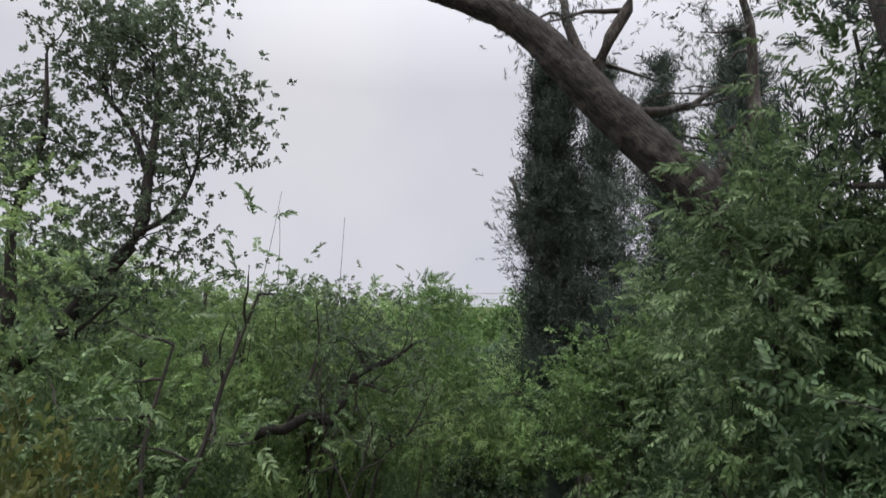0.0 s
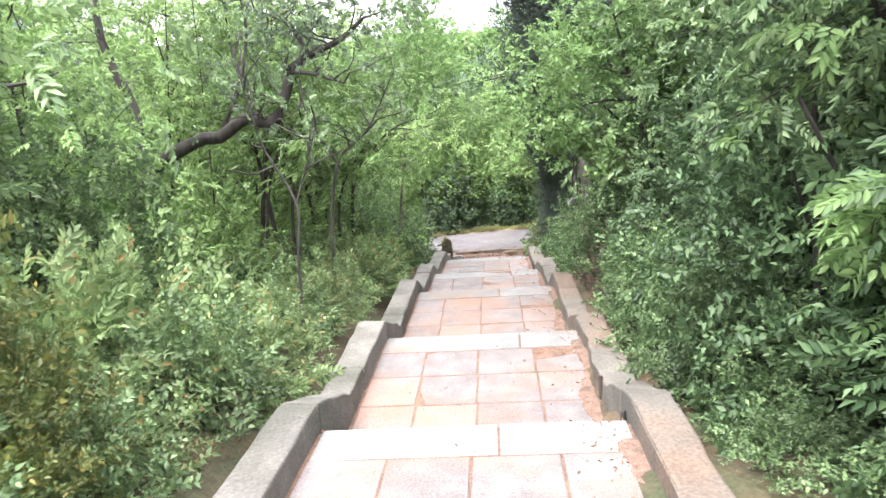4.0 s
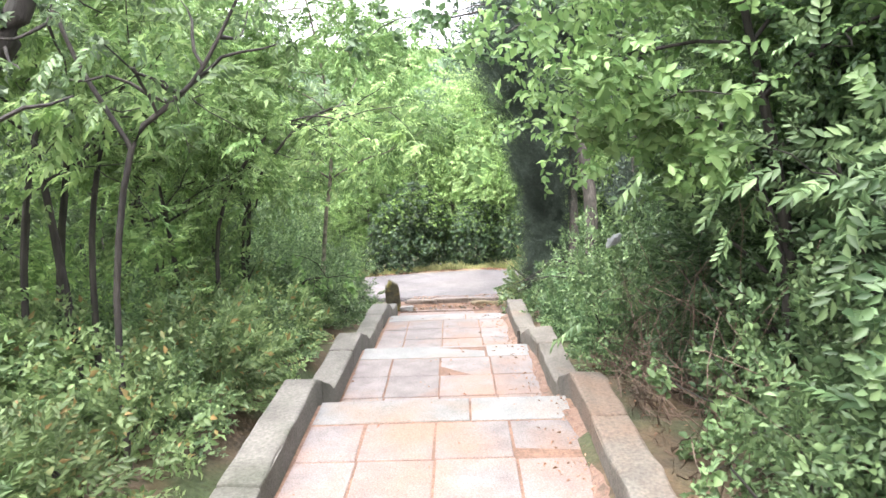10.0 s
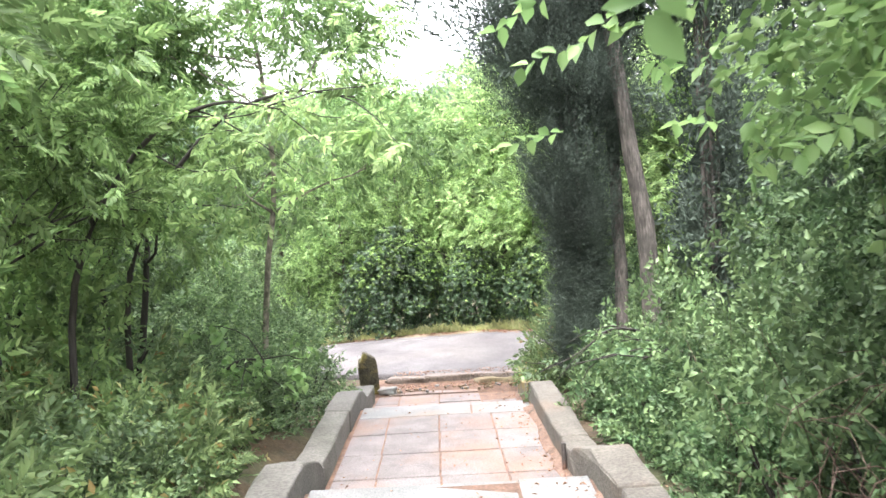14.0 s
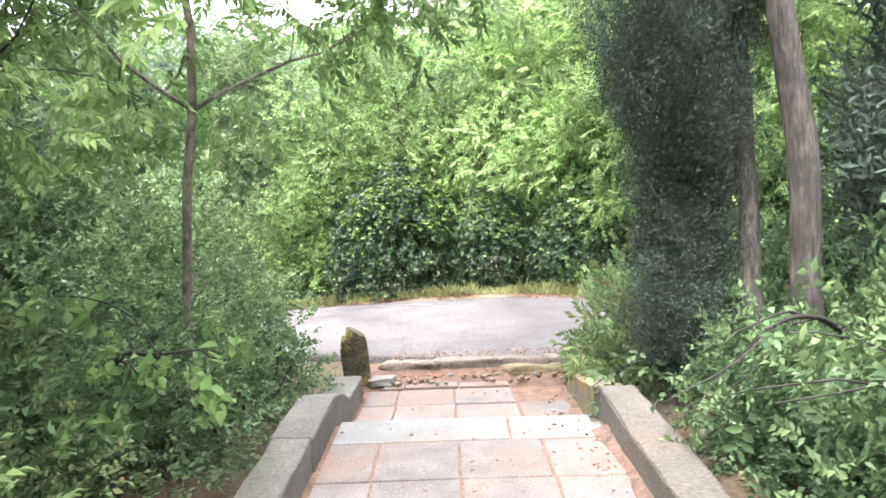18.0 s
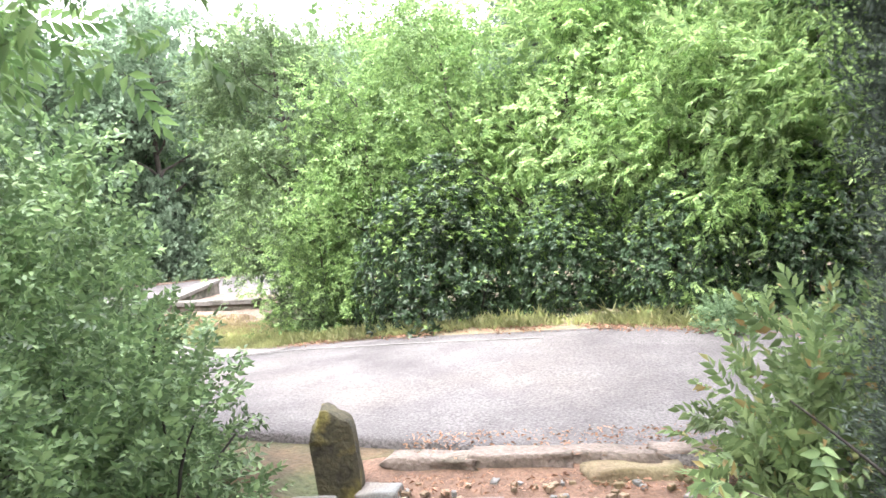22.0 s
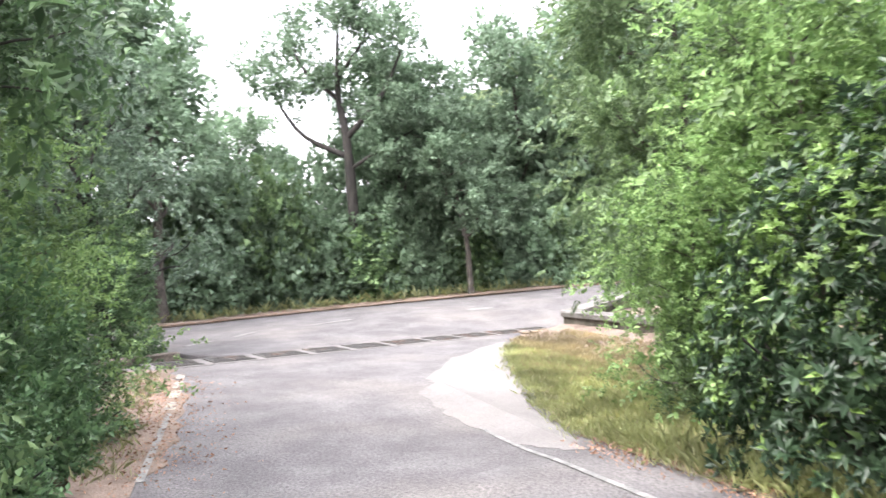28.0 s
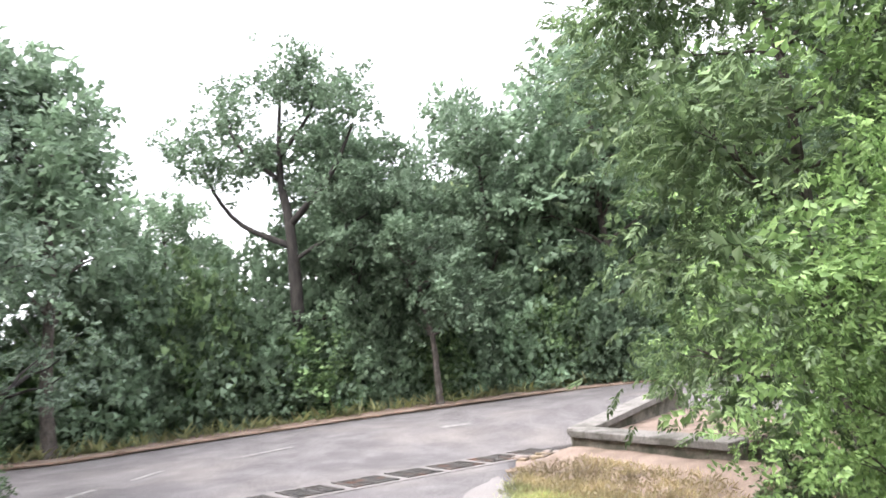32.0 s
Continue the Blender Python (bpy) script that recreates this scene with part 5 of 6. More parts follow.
crooked_tree("dark_stemmed_sapling", "young tree with a dark forked stem in the wood", (-1.75, 8.3), [
    [(0, 0, -0.1, 0.0216), (0, 0, 1.1, 0.0202), (0.15, 0, 1.95, 0.0180), (0.4, 0, 2.2, 0.0158), (0.6, 0, 2.4, 0.0130), (0.9, 0.1, 3.0, 0.0072)],
    [(0.15, 0, 1.95, 0.0158), (-0.15, 0, 2.5, 0.0130), (-0.25, 0, 2.9, 0.0101), (-0.2, 0, 3.4, 0.0065)]], 110, 0.18, 58, L_MID, "pinnate", 0.6)
crooked_tree("dark_stemmed_sapling", "young tree with a dark forked stem in the wood", (-1.78, 6.8), [
    [(0, 0, -0.1, 0.0187), (0.02, 0, 0.9, 0.0173), (0.05, 0, 1.5, 0.0158), (-0.25, 0, 2.1, 0.0115), (-0.4, 0, 2.7, 0.0072), (-0.5, 0, 3.2, 0.0043)],
    [(0.05, 0, 1.5, 0.0130), (0.18, 0, 1.85, 0.0101), (0.3, 0.1, 2.3, 0.0058)]], 50, 0.17, 59, L_MID, "pinnate", 0.5)


def bough(name, label, root, reach, n, kind, leaf_len, material, seed, spread=0.45, droop=-0.25, twigs=6):
    """A leafy bough that hangs out from the hedge, its stem rooted in the ground behind."""
    rng = np.random.default_rng(seed)
    ob = tagged(new(name), label, "shrub")
    x, y = root
    g = land(x, y)
    ob.matrix_basis = pose(x, y, g)
    top = np.array(reach) + (0, 0, hang(reach[1])) - (x, y, g)
    stem = [(0, 0, -0.15, 0.03), (0.0, 0.05, top[2] * 0.55, 0.025), (top[0] * 0.35, top[1] * 0.35, top[2] * 0.92, 0.018), (top[0] * 0.7, top[1] * 0.7, top[2] * 1.03, 0.012), (*top, 0.006)]
    c = curve([q[:3] for q in stem], 4)
    rad = np.interp(np.linspace(0, 1, len(c)), np.linspace(0, 1, 5), [q[3] for q in stem])
    v, f = tubes([[(*p, r_) for p, r_ in zip(c, rad)]], 6)
    part("stem", mesh_of("stem", v, f, M_BARK_D, True), M_BARK_D, ob)
    ends = []
    for k in range(twigs):
        p = np.array(c[int(len(c) * (0.4 + 0.58 * k / twigs))])
        tw = limb(p, (top[0] + rng.normal(0, 0.5), top[1] + rng.normal(0, 0.6), rng.normal(0.1, 0.35)), spread * 1.5, 0.007, rng, 0.2, 5, -0.05, 0.4)
        v, f = tubes([tw], 4)
        part("twig", mesh_of("twig", v, f, M_BARK_D, True), M_BARK_D, ob)
        ends += [q[:3] for q in tw[1:]]
    ends = np.array(ends)
    p = ends[rng.integers(0, len(ends), n)] + rng.normal(0, 0.05, (n, 3))
    head = np.stack([rng.normal(-0.5, 0.6, n), rng.normal(-0.2, 0.7, n), rng.normal(droop, 0.3, n)], 1)
    v, f = scatter(SPRIGS_NEAR[kind], p, head, leaf_len * rng.uniform(0.7, 1.25, n), rng, 25)
    part("foliage", mesh_of("foliage", v, f, material), material, ob)


bough("overhanging_bough", "drooping feathered leaves hanging out over the path wall", (2.4, 2.6), (1.95, 1.7, 1.75), 75, "pinnate", 0.22, L_HEDGE, 201)
bough("overhanging_bough", "drooping feathered leaves hanging out over the path wall", (2.5, 1.6), (2.2, 1.1, 2.3), 75, "pinnate", 0.22, L_HEDGE, 202)
bough("overhanging_bough", "drooping feathered leaves hanging out over the path wall", (2.5, 3.6), (2.0, 2.9, 1.3), 70, "pinnate", 0.22, L_BRIGHT, 203)
bough("overhanging_bough", "bright feathered spray hanging at the path's edge", (2.3, 3.9), (1.95, 3.35, 2.35), 40, "pinnate", 0.22, L_BRIGHT, 204)
bough("broad_leaved_bough", "bough of broad bright leaves over the path wall", (2.3, 8.6), (1.32, 8.3, 2.25), 95, "oak", 0.23, L_BRIGHT, 205)
bough("broad_leaved_bough", "bough of broad bright leaves over the path wall", (2.6, 9.4), (1.8, 8.9, 2.2), 95, "oak", 0.18, L_MID, 206)
bough("broad_leaved_bough", "low bough of broad leaves beside the path wall", (2.2, 6.2), (1.7, 5.7, 1.0), 70, "oak", 0.15, L_HEDGE, 207)
bough("broad_leaved_bough", "low bough of broad leaves beside the path wall", (2.2, 8.0), (1.75, 7.8, 0.55), 80, "oak", 0.16, L_MID, 208)
bough("overhanging_bough", "bright feathered leaves of the wood hanging towards the path", (-2.7, 9.8), (-1.8, 9.3, 2.75), 60, "pinnate", 0.24, L_BRIGHT, 213, 0.6)
bough("overhanging_bough", "bright feathered leaves of the wood hanging towards the path", (-2.9, 9.2), (-2.2, 8.9, 2.5), 60, "pinnate", 0.24, L_PINNATE, 214, 0.6)
bough("overhanging_bough", "feathered leaves of the wood hanging over the path", (-2.6, 12.5), (-0.95, 12.3, 2.8), 70, "pinnate", 0.22, L_PINNATE, 216, 0.6)
bough("overhanging_bough", "feathered leaves of the wood hanging over the path", (-2.5, 13.2), (-0.5, 12.9, 3.0), 80, "pinnate", 0.22, L_PINNATE, 217, 0.6)
bough("broad_leaved_bough", "bright broad-leaved shoots beside the path wall", (-2.2, 14.3), (-1.5, 13.7, 0.85), 26, "oak", 0.26, L_BRIGHT, 212)
bough("overhanging_bough", "dark leafy bough hanging high across the path", (2.7, 10.3), (0.1, 9.9, 3.25), 60, "oak", 0.2, L_HEDGE, 215, 0.5)
bough("leafy_shoot", "leafy shoot reaching out from the cypress foot", (2.1, 13.7), (1.35, 13.2, 1.0), 14, "ovate", 0.17, L_HEDGE, 209)
bough("leafy_shoot", "leafy shoot reaching out from the cypress foot", (2.2, 12.9), (1.5, 12.4, 0.9), 12, "ovate", 0.17, L_HEDGE, 210)
bough("leafy_shoot", "leafy shoot beside the yellow-painted wall end", (1.75, 15.3), (1.35, 14.9, 0.5), 14, "ovate", 0.26, L_MID, 211)

def bare_shoot(x, y, top, seed):
    rng = np.random.default_rng(seed)
    ob = tagged(new("bare_shoot"), "long bare dead shoot rising out of the bushes", "twig")
    g0 = land(x, y)
    ob.matrix_basis = pose(x, y, g0)
    d = Vector(top) + Vector((0, 0, hang(y))) - Vector((x, y, g0))
    v, f = tubes([limb((0, 0, -0.1), d, d.length, 0.014, rng, 0.025, 10, 0, 0.25)], 5)
    part("stem", mesh_of("stem", v, f, M_BARK_D, True), M_BARK_D, ob)


bare_shoot(-3.3, 9.6, (-2.29, 9.37, 6.5), 1)
bare_shoot(-3.7, 9.3, (-3.34, 9.2, 6.65), 2)
bare_shoot(-4.5, 9.6, (-4.16, 9.67, 6.95), 3)

# ---- brambles ----
def bramble(x, y, n, w, h, seed):
    rng = np.random.default_rng(seed)
    ob = tagged(new("bramble_tangle"), "tangle of dry brown bramble stems beside the path wall", "bramble")
    ob.matrix_basis = pose(x, y, land(x, y))
    for k in range(n):
        a = rng.uniform(0, 6.28)
        p0 = (rng.normal(0, w * 0.3), rng.normal(0, w * 0.45), -0.05)
        st = limb(p0, (0.8 * math.cos(a) - 0.4, 0.8 * math.sin(a), rng.uniform(0.3, 1.2)), h * rng.uniform(0.9, 1.6), 0.0045, rng, 0.3, 8, -0.12, 0.4)
        v, f = tubes([st], 4)
        v[:, 2] = np.maximum(v[:, 2], -0.06)
        if x > 0:
            v[:, 0] = np.maximum(v[:, 0], 1.43 - x + 0.1 * rng.random())
        else:
            v[:, 0] = np.minimum(v[:, 0], -1.22 - x)
        part("bramble_stem", mesh_of("bramble_stem", v, f, L_TWIG, True), L_TWIG, ob)


bramble(1.95, 8.9, 150, 1.1, 1.4, 301)
bramble(2.0, 10.0, 90, 0.9, 1.2, 302)
bramble(-1.85, 4.6, 26, 0.5, 0.6, 303)
bramble(-1.7, 7.0, 18, 0.4, 0.4, 304)


# ---- white bag caught in the hedge ----
def plastic_bag():
    rng = np.random.default_rng(9)
    bm = bmesh.new()
    bmesh.ops.create_icosphere(bm, subdivisions=3, radius=1)
    for v in bm.verts:
        c = v.co
        k = 1 + 0.6 * noise.noise(c * 2.1) + 0.3 * noise.noise(c * 6)
        v.co = Vector((c.x * 0.03 * k, c.y * 0.022 * k, c.z * 0.06 * k))
    for f in bm.faces:
        f.smooth = True
    ob = part("plastic_bag", bm, M_PLASTIC)
    ob.matrix_basis = pose(1.36, 9.13, 1.685, 20, 40, 0)
    tagged(ob, "crumpled white plastic bag caught on the brambles", "litter")


plastic_bag()


# ---- stone post, wall ends, broken kerb ----
def stone_post():
    bm = bmesh.new()
    bmesh.ops.create_cube(bm, size=1, matrix=Matrix.Translation((0, 0, 0.5)))
    bmesh.ops.subdivide_edges(bm, edges=bm.edges[:], cuts=6, use_grid_fill=True)
    for v in bm.verts:
        x, y, z = v.co
        top = max(0.0, z - 0.72) / 0.28
        x *= 1 - 0.12 * top * top
        z -= 0.14 * top * (abs(x + 0.12) * 2) + (0.1 if x < -0.28 and top > 0.3 else 0.0) + 0.05 * top * noise.noise((x * 7, y * 3, 1))
        d = 0.05 * noise.noise((x * 3, y * 3, z * 4)) + 0.03 * noise.noise((x * 9, y * 9, z * 9))
        v.co = Vector((x * 0.25 * (1 + d), y * 0.17 * (1 + 1.5 * d) + 0.02 * noise.noise((x * 6, z * 6, 3)), z * 0.62 + 0.03 * d))
    for f in bm.faces:
        f.smooth = True
    ob = part("stone_post", bm, M_STONE)
    ob.matrix_basis = pose(-0.95, 16.72, -0.06, 3, -4, 8)
    tagged(ob, "rough dark stone post with yellow lichen at the path's end", "post")


stone_post()
M_YELLOW = mat("yellow_wall_paint", (0.24, 0.185, 0.07), (0.29, 0.22, 0.09), 6, 0.85, 0.5, 40, (0.16, 0.145, 0.12), 6, (0.4, 0.55))
end_wall = part("wall_end", prism([(15.01, -0.2), (15.01, wall_top(15.0) - 0.01), (15.5, wall_top(15.5) + 0.02), (16.2, 0.2), (16.25, -0.2)], 0.95, 1.19, 0.006, rng), M_YELLOW)
tagged(end_wall, "end of the side wall with worn yellow paint", "low wall", kind="structure")


def rough_block(name, label, x, y, z, size, seed, material, rz=0, category="stone", group=""):
    bm = bmesh.new()
    bmesh.ops.create_cube(bm, size=1)
    bmesh.ops.subdivide_edges(bm, edges=bm.edges[:], cuts=4, use_grid_fill=True)
    for v in bm.verts:
        c = v.co.copy()
        v.co += 0.16 * Vector((noise.noise(c * 2 + Vector((seed, 0, 0))), noise.noise(c * 2 + Vector((0, seed, 0))), noise.noise(c * 2 + Vector((0, 0, seed)))))
        v.co = Vector((v.co.x * size[0], v.co.y * size[1], v.co.z * size[2]))
    for f in bm.faces:
        f.smooth = True
    ob = part(name, bm, material)
    ob.matrix_basis = pose(x, y, z, 0, 0, rz)
    return tagged(ob, label, category, group or name.replace("_", " ") + " pieces")


M_KERB = mat("kerb_concrete", (0.14, 0.112, 0.098), (0.21, 0.17, 0.15), 5, 0.95, 0.9, 35, (0.09, 0.075, 0.06), 5, (0.52, 0.66))
for k, (x, w) in enumerate(((-0.45, 0.55), (0.08, 0.6), (0.62, 0.55), (1.12, 0.5), (1.65, 0.6))):
    rough_block("kerb_stone", "worn broken kerb stone between path and lane", x, 17.02 + 0.01 * k - 0.05 * (k > 3), 0.068 + 0.008 * (k % 2), (w, 0.17, 0.12), 3.1 * k + 1, M_KERB, -4 + 3 * (k % 2))
ramp = rough_block("earth_ramp", "red earth and litter heaped against the kerb", 0, 0, 0, (2.1, 0.68, 0.12), 4.2, M_EARTH, 0, "earth")
ramp.matrix_basis = pose(0.15, 16.78, -0.04, 13, 0, 0)
rough_block("half_buried_stone", "rough pale stone half buried in earth against the kerb", 0.72, 16.93, 0.0, (0.5, 0.3, 0.17), 7.7, M_SAND, 8)
rough_block("broken_slab", "pale broken slab lying against the kerb", -0.72, 16.66, 0.03, (0.22, 0.16, 0.08), 15.3, M_NOSE, -8)
for k in range(60):
    rr = random.Random(500 + k)
    rough_block("rubble_stone", "small piece of rubble in red earth at the path's end", rr.uniform(-0.6, 1.2), rr.uniform(16.52, 16.92), 0.025, (rr.uniform(0.02, 0.06), rr.uniform(0.02, 0.05), rr.uniform(0.015, 0.035)), k * 1.7, M_SAND if k % 3 else M_NOSE, rr.uniform(0, 90))
for x, y in ((1.13, 4.97), (1.15, 4.0), (1.02, 12.75)):
    pin = bmesh.new()
    bmesh.ops.create_cone(pin, segments=8, radius1=0.02, radius2=0.018, depth=0.24, cap_ends=True)
    ob = part("iron_stake", pin, M_IRON)
    ob.matrix_basis = pose(right_x(y) - 0.022, y, tread_height(y) + 0.1)
    tagged(ob, "short rusty iron stake against the side wall", "stake")

for k, (x, y, rz) in enumerate(((-11.35, 19.75, 84), (-11.42, 20.6, 84), (-11.55, 21.4, 80))):
    rough_block("corner_kerb", "low mossy kerb stone at the road corner", x, y, 0.13 + main_road_rise(x, y), (0.82, 0.18, 0.16), 2.2 * k + 40, M_KERB, rz)
dust = flat("lane_dust", jagged([(-4.2, 18.8), (-5.6, 19.5), (-7.0, 20.2), (-8.2, 20.72), (-9.6, 21.15), (-10.6, 21.35), (-10.8, 20.35), (-9.4, 19.85), (-7.0, 19.25), (-5.2, 18.75)], 0.06, np.random.default_rng(8)), ROAD_Z + 0.001, M_DUST, thick=0.005)
tagged(dust, "brown dust and leaf litter gathered along the lane's edge", "soil", kind="structure")

# ---- planter wall by the grating ----
planter = tagged(new("planter"), "low rendered wall with a pale coping around a sunken bed", "planter wall")


def wall_run(a, b, h0, h1, thick, material, parent, name, label=""):
    a, b = Vector(a), Vector(b)
    s = (b - a).normalized().cross(Vector((0, 0, 1))) * thick / 2
    bm = bmesh.new()
    lo = [bm.verts.new((p + q).to_tuple()[:2] + (h0[i] - FALL * (p.y - 17),)) for i, (p, q) in enumerate(((a, s), (b, s), (b, -s), (a, -s)))]
    hi = [bm.verts.new((p + q).to_tuple()[:2] + (h1[i] - FALL * (p.y - 17),)) for i, (p, q) in enumerate(((a, s), (b, s), (b, -s), (a, -s)))]
    bm.faces.new(lo[::-1])
    bm.faces.new(hi)
    for i in range(4):
        j = (i + 1) % 4
        bm.faces.new((lo[i], lo[j], hi[j], hi[i]))
    bmesh.ops.recalc_face_normals(bm, faces=bm.faces)
    bmesh.ops.bevel(bm, geom=bm.edges[:], offset=0.012, segments=1, affect="EDGES")
    return part(name, bm, material, parent, label)


PC, PN, PE = (-8.84, 28.75, 0), (-9.5, 33.2, 0), (-6.1, 28.15, 0)
M_RENDER = mat("mossy_render", (0.1, 0.09, 0.075), (0.17, 0.15, 0.125), 3, 0.95, 0.8, 30, (0.05, 0.05, 0.035), 2.5, (0.48, 0.62))
for a, b, za, zb in ((PC, PN, 0.6, 1.0), (PC, PE, 0.6, 0.6)):
    wall_run(a, b, (-0.1,) * 4, (za - 0.11, zb - 0.11, zb - 0.11, za - 0.11), 0.3, M_RENDER, planter, "wall", "dark mossy render")
    wall_run(a, b, (za - 0.107, zb - 0.107, zb - 0.107, za - 0.107), (za, zb, zb, za), 0.42, M_COPING, planter, "coping", "pale concrete coping")
flat("soil_bed", [(-8.7, 28.9), (-9.35, 33.1), (-7.0, 32.5), (-6.2, 28.3)], 0.4, M_DUST, planter, "pale sandy soil", thick=0.05)
for k in range(34):
    rr = random.Random(700 + k)
    y = rr.uniform(28.35, 29.5) if k % 2 else rr.uniform(28.1, 28.5)
    rough_block("rubble_stone", "loose rubble at the foot of the planter wall", rr.uniform(-9.9, -9.0) if k % 2 else rr.uniform(-9.3, -7.0), y, 0.11 - FALL * (y - 17), (rr.uniform(0.08, 0.25), rr.uniform(0.06, 0.18), rr.uniform(0.05, 0.12)), k * 2.3, M_KERB if k % 3 else M_SAND, rr.uniform(0, 90))

# ---- verges ----
verge = ribbon("verge_soil", [(x, y - 0.15, 0) for x, y, _ in FAR_EDGE], [(24, 18.0, 0), (12, 20.4, 0), (5, 21.6, 0), (2.2, 22.1, 0), (-0.6, 22.8, 0), (-3.2, 24.4, 0), (-4.6, 26.3, 0), (-6.0, 28.1, 0), (-9.1, 29.5, 0)], ROAD_Z - 0.012, M_VERGE, 0.1, 8)
tagged(verge, "dry sandy soil of the roadside verge", "verge", kind="structure")
strip = curve([(-19.0, 20, 0), (-18.1, 23.5, 0), (-17.1, 27, 0), (-15.4, 31.3, 0), (-13.2, 35.6, 0), (-9.6, 39, 0)], 6)
wide = [(q.x, q.y) for q in strip] + [(q.x - 1.1, q.y + 0.5) for q in reversed(strip)]
tagged(flat("verge_litter", wide, ROAD_Z + 0.0, M_DUST, thick=0.02), "leaf-strewn earth verge below the wood", "verge", kind="structure")


def inside(poly, n, rng):
    """Random places inside an outline."""
    p = np.array(poly)
    lo, hi = p.min(0), p.max(0)
    out = []
    while len(out) < n:
        q = lo + (hi - lo) * rng.random(2)
        hit = False
        for i in range(len(p)):
            a, b = p[i], p[i - 1]
            if (a[1] > q[1]) != (b[1] > q[1]) and q[0] < (b[0] - a[0]) * (q[1] - a[1]) / (b[1] - a[1]) + a[0]:
                hit = not hit
        if hit:
            out.append((q[0], q[1]))
    return out


def bank_height(x, y):
    """Sand and soil banked up against the planter's front."""
    d = ((PC[0] - x) * (PE[1] - PC[1]) - (PC[1] - y) * (PE[0] - PC[0])) / math.hypot(PE[0] - PC[0], PE[1] - PC[1])
    k = max(0.0, min(1.0, 1.0 - (abs(d) - 0.12) / 1.5)) * max(0.0, min(1.0, (x + 9.7) / 0.9))
    return 0.27 * k * k * (3 - 2 * k)


def surface(x, y):
    return ROAD_Z + 0.015 + main_road_rise(x, y) + lane_bank(x, y) + (bank_height(x, y) if y > 26.0 and x < -5.3 else 0.0)


def sand_bank():
    n, m, verts = 30, 10, []
    for i in range(n + 1):
        for j in range(m + 1):
            x, y = -9.7 + 4.2 * i / n, 28.9 - 0.93 * i / n - 2.1 * (1 - j / m)
            verts.append((x, y, ROAD_Z - 0.02 - FALL * (y - 17) + bank_height(x, y) + 0.03 * noise.noise((x * 2, y * 2, 0)) * min(1, j / 3)))
    faces = [(i * (m + 1) + j, (i + 1) * (m + 1) + j, (i + 1) * (m + 1) + j + 1, i * (m + 1) + j + 1) for i in range(n) for j in range(m)]
    tagged(part("sand_bank", mesh_of("sand_bank", verts, faces, M_DUST, True), M_DUST), "pinkish sand and soil banked against the planter wall", "soil", kind="structure")


sand_bank()


g = np.random.default_rng(17)
tri = [(-8.6, 26.6), (-7.4, 25.35), (-5.3, 23.5), (-3.4, 22.05), (-1.2, 21.1), (-1.0, 21.5), (-2.4, 22.9), (-4.0, 24.4), (-5.2, 25.4), (-7.4, 26.2)]
grass_patch("verge_grass", "yellow-green grass on the roadside verge", [(x, y, surface(x, y)) for x, y in inside(tri, 3300, g)], 0.07, L_GRASS, 401, 14, 0.02)
grass_patch("dry_grass", "dry straw-coloured grass by the planter", [(x, y, surface(x, y)) for x, y in inside([(-9.1, 27.4), (-8.5, 26.7), (-6.6, 24.9), (-4.6, 24.3), (-4.4, 25.6), (-6.0, 27.3), (-8.2, 27.9)], 3400, g)], 0.065, L_DRY, 402, 9, 0.02)
edge = [(x, 20.45 + 0.25 * g.random() - 0.36 * (x + 0.0) + (0.05 * (x + 2) ** 2 if x < -2 else 0)) for x in np.repeat(g.uniform(-3.2, 6, 110), 26) + g.normal(0, 0.13, 110 * 26)]
grass_patch("hedge_grass", "long grass along the foot of the roadside hedge", [(x, y + 0.35, surface(x, y)) for x, y in edge], 0.09, L_GRASS, 403, 6, 0.016)
tufts = [(x, 21.0 - 0.33 * x + g.normal(0, 0.12)) for x in np.repeat(g.uniform(-2.6, 4.5, 34), 30) + g.normal(0, 0.12, 34 * 30)]
grass_patch("tall_grass", "tufts of tall grass under the roadside bushes", [(x, y, surface(x, y)) for x, y in tufts], 0.13, L_GRASS, 406, 6, 0.016)
far_line = [strip[i].lerp(strip[i + 1], g.random()) for i in g.integers(0, len(strip) - 1, 900)]
grass_patch("wood_edge_grass", "grass and weeds along the edge of the wood", [(q.x - 0.9 + 0.5 * g.random(), q.y + 0.5, surface(q.x - 0.6, q.y)) for q in far_line], 0.28, L_GRASS, 404, 3)
side = [(-5.2 - 5 * t, 19.05 + 1.95 * t + 0.35 * (g.random() - 0.8)) for t in g.random(500)]
grass_patch("lane_edge_grass", "grass tufts along the lane's edge", [(x, y, surface(x, y) - 0.015) for x, y in side], 0.08, L_GRASS, 405, 3)


def litter(name, label, spots, size, seed, material=None):
    rng = np.random.default_rng(seed)
    m = material or L_FALLEN
    p = np.asarray(spots, float)
    head = np.stack([rng.normal(0, 1, len(p)), rng.normal(0, 1, len(p)), rng.normal(0, 0.15, len(p))], 1)
    v, f = scatter([leaf(1, 0.45, 0.3, 0.3), leaf(1, 0.3, 0.5, -0.2)], p, head, size * rng.uniform(0.5, 1.4, len(p)), rng, 25)
    tagged(part(name, mesh_of(name, v, f, m), m), label, "fallen leaves", kind="stuff")


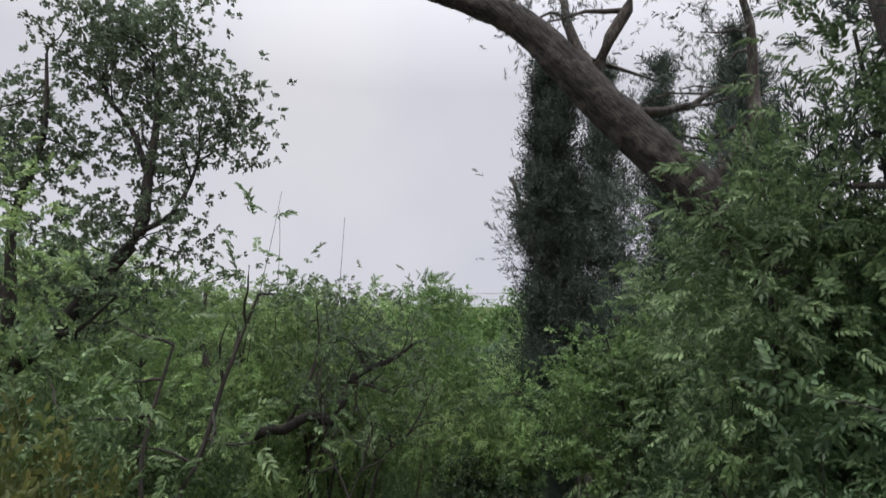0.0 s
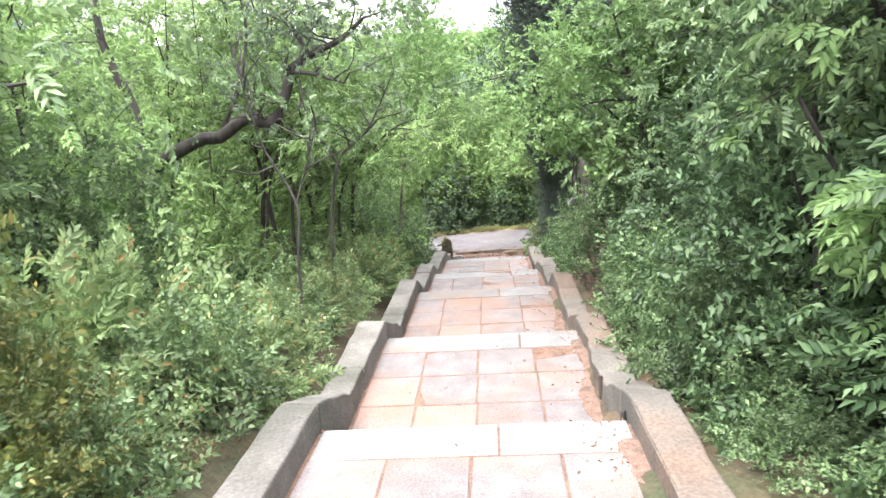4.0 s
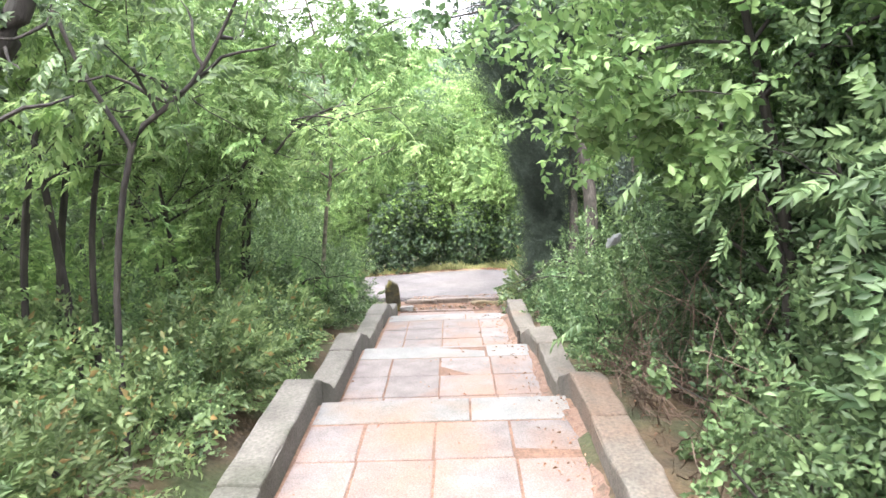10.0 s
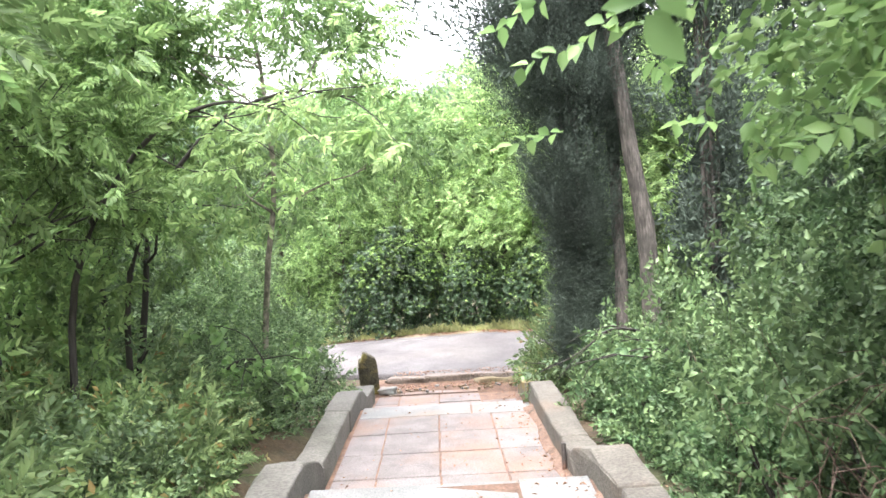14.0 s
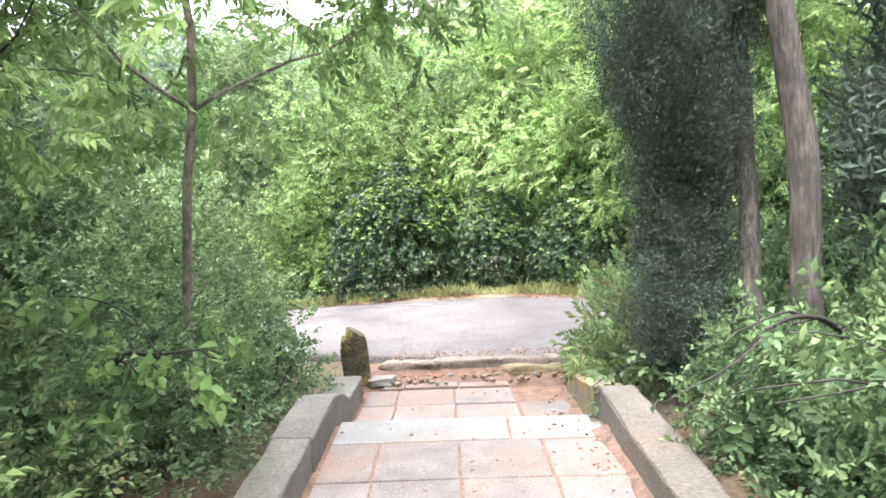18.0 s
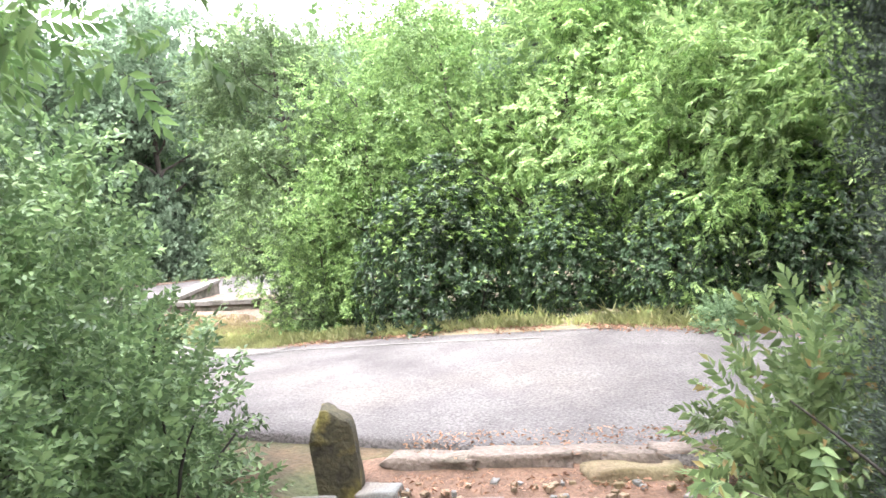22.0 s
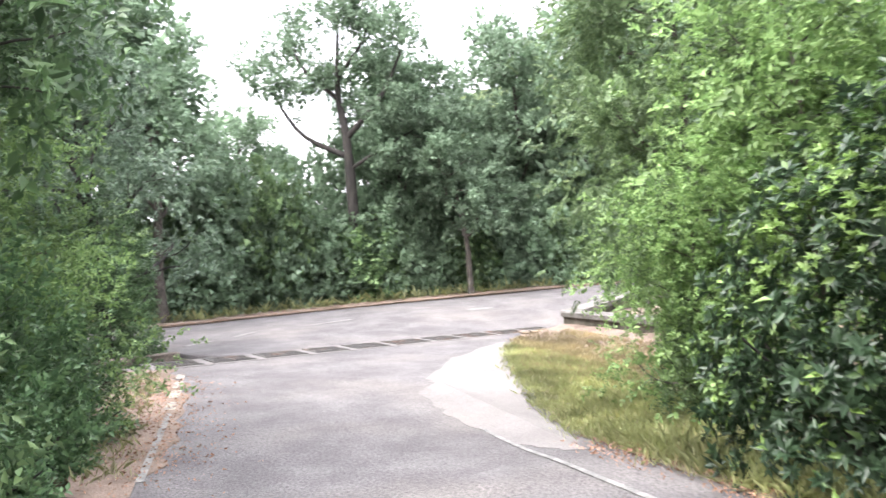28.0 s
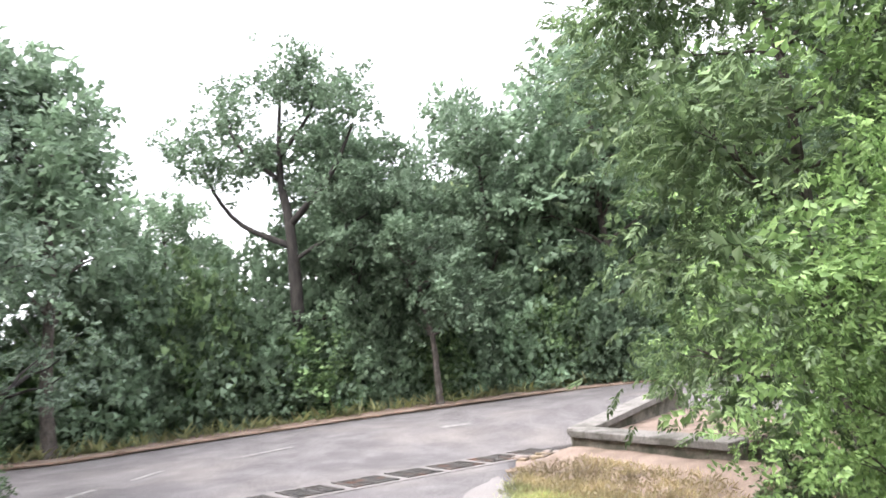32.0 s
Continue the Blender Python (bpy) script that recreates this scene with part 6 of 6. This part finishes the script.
M_DRIFT = mat("pink_earth", (0.17, 0.104, 0.078), (0.23, 0.15, 0.118), 14, 1.0, 1.0, 70, (0.11, 0.08, 0.06), 9, (0.52, 0.66))
for lo, hi in zip(LIPS[1:], (*LIPS[2:], 16.5)):
    rd = np.random.default_rng(int(lo * 10) + 90)
    ys = np.linspace(lo + STEP + 0.05, hi - 0.3, 26)
    reach = 0.05 + 0.16 * np.array([noise.noise((y * 1.1, lo, 0)) + 0.35 for y in ys]).clip(0, 1) + 0.02 * rd.random(26)
    verts, faces = [], []
    for y, w in zip(ys, reach):
        for k in range(4):
            verts.append((right_x(y) + 0.005 - w * k / 3, float(y), landing(float(y)) + (0.03, 0.02, 0.011, -0.008)[k] + 0.004 * rd.standard_normal()))
    for i in range(25):
        for k in range(3):
            faces.append((i * 4 + k, i * 4 + k + 1, i * 4 + k + 5, i * 4 + k + 4))
    tagged(part("earth_drift", mesh_of("earth_drift", verts, faces, M_DRIFT, True), M_DRIFT), "pinkish earth washed against the side wall on the path", "soil", kind="structure")
spots = []
for _ in range(1800):
    y = g.uniform(-2, 16.4)
    x = right_x(y) - 0.015 - abs(g.normal(0, 0.16)) if g.random() < 0.75 else g.uniform(-0.84, 0.95)
    spots.append((x, y, tread_height(y) + 0.006))
for _ in range(700):
    y = g.uniform(0, 16)
    s = 1 if g.random() < 0.6 else -1
    x = s * g.uniform(1.42, 1.85)
    spots.append((x, y, land(x, y) + 0.02))
for _ in range(1100):
    x, y = g.uniform(-0.7, 1.3), g.uniform(16.6, 17.5)
    spots.append((x, y, 0.05 if y < 16.95 else ROAD_Z + 0.012))
litter("path_litter", "dry reddish leaves and needles strewn on the path", spots, 0.032, 501)
spots = [(q.x + 0.5 - abs(g.normal(0, 0.7)), q.y, surface(q.x, q.y) + 0.03) for q in [strip[i].lerp(strip[i + 1], g.random()) for i in g.integers(0, len(strip) - 1, 3500)]]
spots += [(x, y, surface(x, y)) for x, y in [(-5.0 - 4.5 * t + 0.3 * g.normal(), 19.15 + 1.8 * t + 0.3 * g.normal()) for t in g.random(2200)]]
spots += [(x, y - 0.1 + 0.5 * g.random(), surface(x, y) + 0.012) for x, y in edge + edge]
litter("road_litter", "fallen brown leaves along the road edges", spots, 0.03, 502)

# ---- distant terrace with a railing ----
terrace = tagged(new("terrace"), "distant grassy embankment with a pale railing on top", "embankment", kind="structure")
bm = bmesh.new()
prof = [(52, -4.0), (58, 13.0), (75, 13.3), (90, -6.0)]
ends = []
for x in np.linspace(-45, 40, 30):
    ends.append([bm.verts.new((x, y + 0.8 * noise.noise((x * 0.1, y, 0)), z)) for y, z in prof])
for a, b in zip(ends, ends[1:]):
    for i in range(3):
        bm.faces.new((a[i], b[i], b[i + 1], a[i + 1]))
bmesh.ops.recalc_face_normals(bm, faces=bm.faces)
M_BANK = mat("far_scrub", (0.09, 0.13, 0.05), (0.15, 0.19, 0.08), 0.6, 1.0, 0.5, 4)
part("embankment", bm, M_BANK, terrace)
for zr in (13.55, 14.05, 14.6):
    m = bmesh.new()
    bmesh.ops.create_cube(m, size=1, matrix=Matrix.Translation((-2, 60, zr)) @ Matrix.Diagonal((60, 0.06, 0.06, 1)))
    part("rail", m, M_RAIL, terrace)
for k in range(17):
    m = bmesh.new()
    bmesh.ops.create_cube(m, size=1, matrix=Matrix.Translation((-31 + 3.6 * k, 60, 13.8)) @ Matrix.Diagonal((0.08, 0.08, 1.6, 1)))
    part("post", m, M_RAIL, terrace)

# ---- slabs of the path: last ----
def slab_mesh(w, d, h, name):
    bm = bmesh.new()
    bmesh.ops.create_cube(bm, size=1, matrix=Matrix.Diagonal((w, d, h, 1)))
    bmesh.ops.bevel(bm, geom=[e for e in bm.edges if all(v.co.z > 0 for v in e.verts)] , offset=0.005, segments=1, affect="EDGES")
    me = bpy.data.meshes.new(name)
    bm.to_mesh(me)
    bm.free()
    return me


ROW, GAP, NOSE = 0.56, 0.016, 0.42
rs = random.Random(8)
slab_cache = {}


def columns(y):
    """The joints between the slabs across the path; the grid drifts a little on its way down."""
    s = 0.0155 * (13.5 - y)
    return [LEFT_X + 0.02, -0.5 + s, s, 0.52 + s, right_x(y) - 0.015]


def lay(name, x0, x1, y0, y1, material, lift=0.0, height=None):
    key = (round(x1 - x0, 2), round(y1 - y0, 2), material.name)
    if key not in slab_cache:
        slab_cache[key] = slab_mesh(key[0] - GAP, key[1] - GAP, 0.07, name)
        slab_cache[key].materials.append(material)
    ob = part(name, slab_cache[key], material, path_floor)
    y = (y0 + y1) / 2
    z = landing(y) if height is None else height
    tip = math.degrees(math.atan2(landing(y1 - 0.002) - landing(y0 + 0.002), y1 - y0 - 0.004)) if height is None else 0.0
    ob.matrix_basis = pose((x0 + x1) / 2, y, z - 0.035 + rs.uniform(-0.004, 0.004) + lift, tip + rs.uniform(-0.4, 0.4), rs.uniform(-0.35, 0.35), rs.uniform(-0.7, 0.7))


prev = -4.6
for k, end in enumerate(LIPS[1:]):
    near = end - NOSE
    c = columns(end)
    for x0, x1 in ((c[0], 0.32 + 0.2 * (k % 2)), (0.32 + 0.2 * (k % 2), c[4])):
        lay("nosing_slab", x0, x1, near, end, M_NOSE)
    y = near
    while y - 0.14 > prev:
        lo = max(y - ROW, prev + 0.005)
        c = columns((lo + y) / 2)
        for x0, x1 in zip(c, c[1:]):
            lay("paving_slab", x0, x1, lo, y, M_SLAB)
        y = lo
    prev = end
for lip, top, foot in zip(LIPS[:-1], LIP_Z, FOOT_Z):
    c = columns(lip)
    for x0, x1 in ((c[0], 0.1), (0.1, c[4])):
        lay("step_slab", x0, x1, lip + 0.004, lip + STEP, M_NOSE, height=0.5 * (top + foot))
        riser = bmesh.new()
        bmesh.ops.create_cube(riser, size=1, matrix=Matrix.Translation(((x0 + x1) / 2, lip + STEP - 0.08, 0.5 * (top + foot) - 0.26)) @ Matrix.Diagonal((x1 - x0 - 0.02, 0.1, 0.4, 1)))
        part("riser", riser, M_NOSE, path_floor)
for y0, y1 in ((14.905, 15.4), (15.4, 15.95), (15.95, 16.5)):
    c = columns(y0)
    for x0, x1 in zip(c, c[1:]):
        if not (y1 > 16 and x1 > 0.9):
            lay("paving_slab", x0, x1, y0, y1, M_SLAB)
for x0, x1, y1 in ((-0.7, -0.5, 16.74), (-0.5, 0.0, 16.84), (0.0, 0.47, 16.8)):
    lay("paving_slab", x0, x1, 16.5, y1, M_SLAB, 0.02)
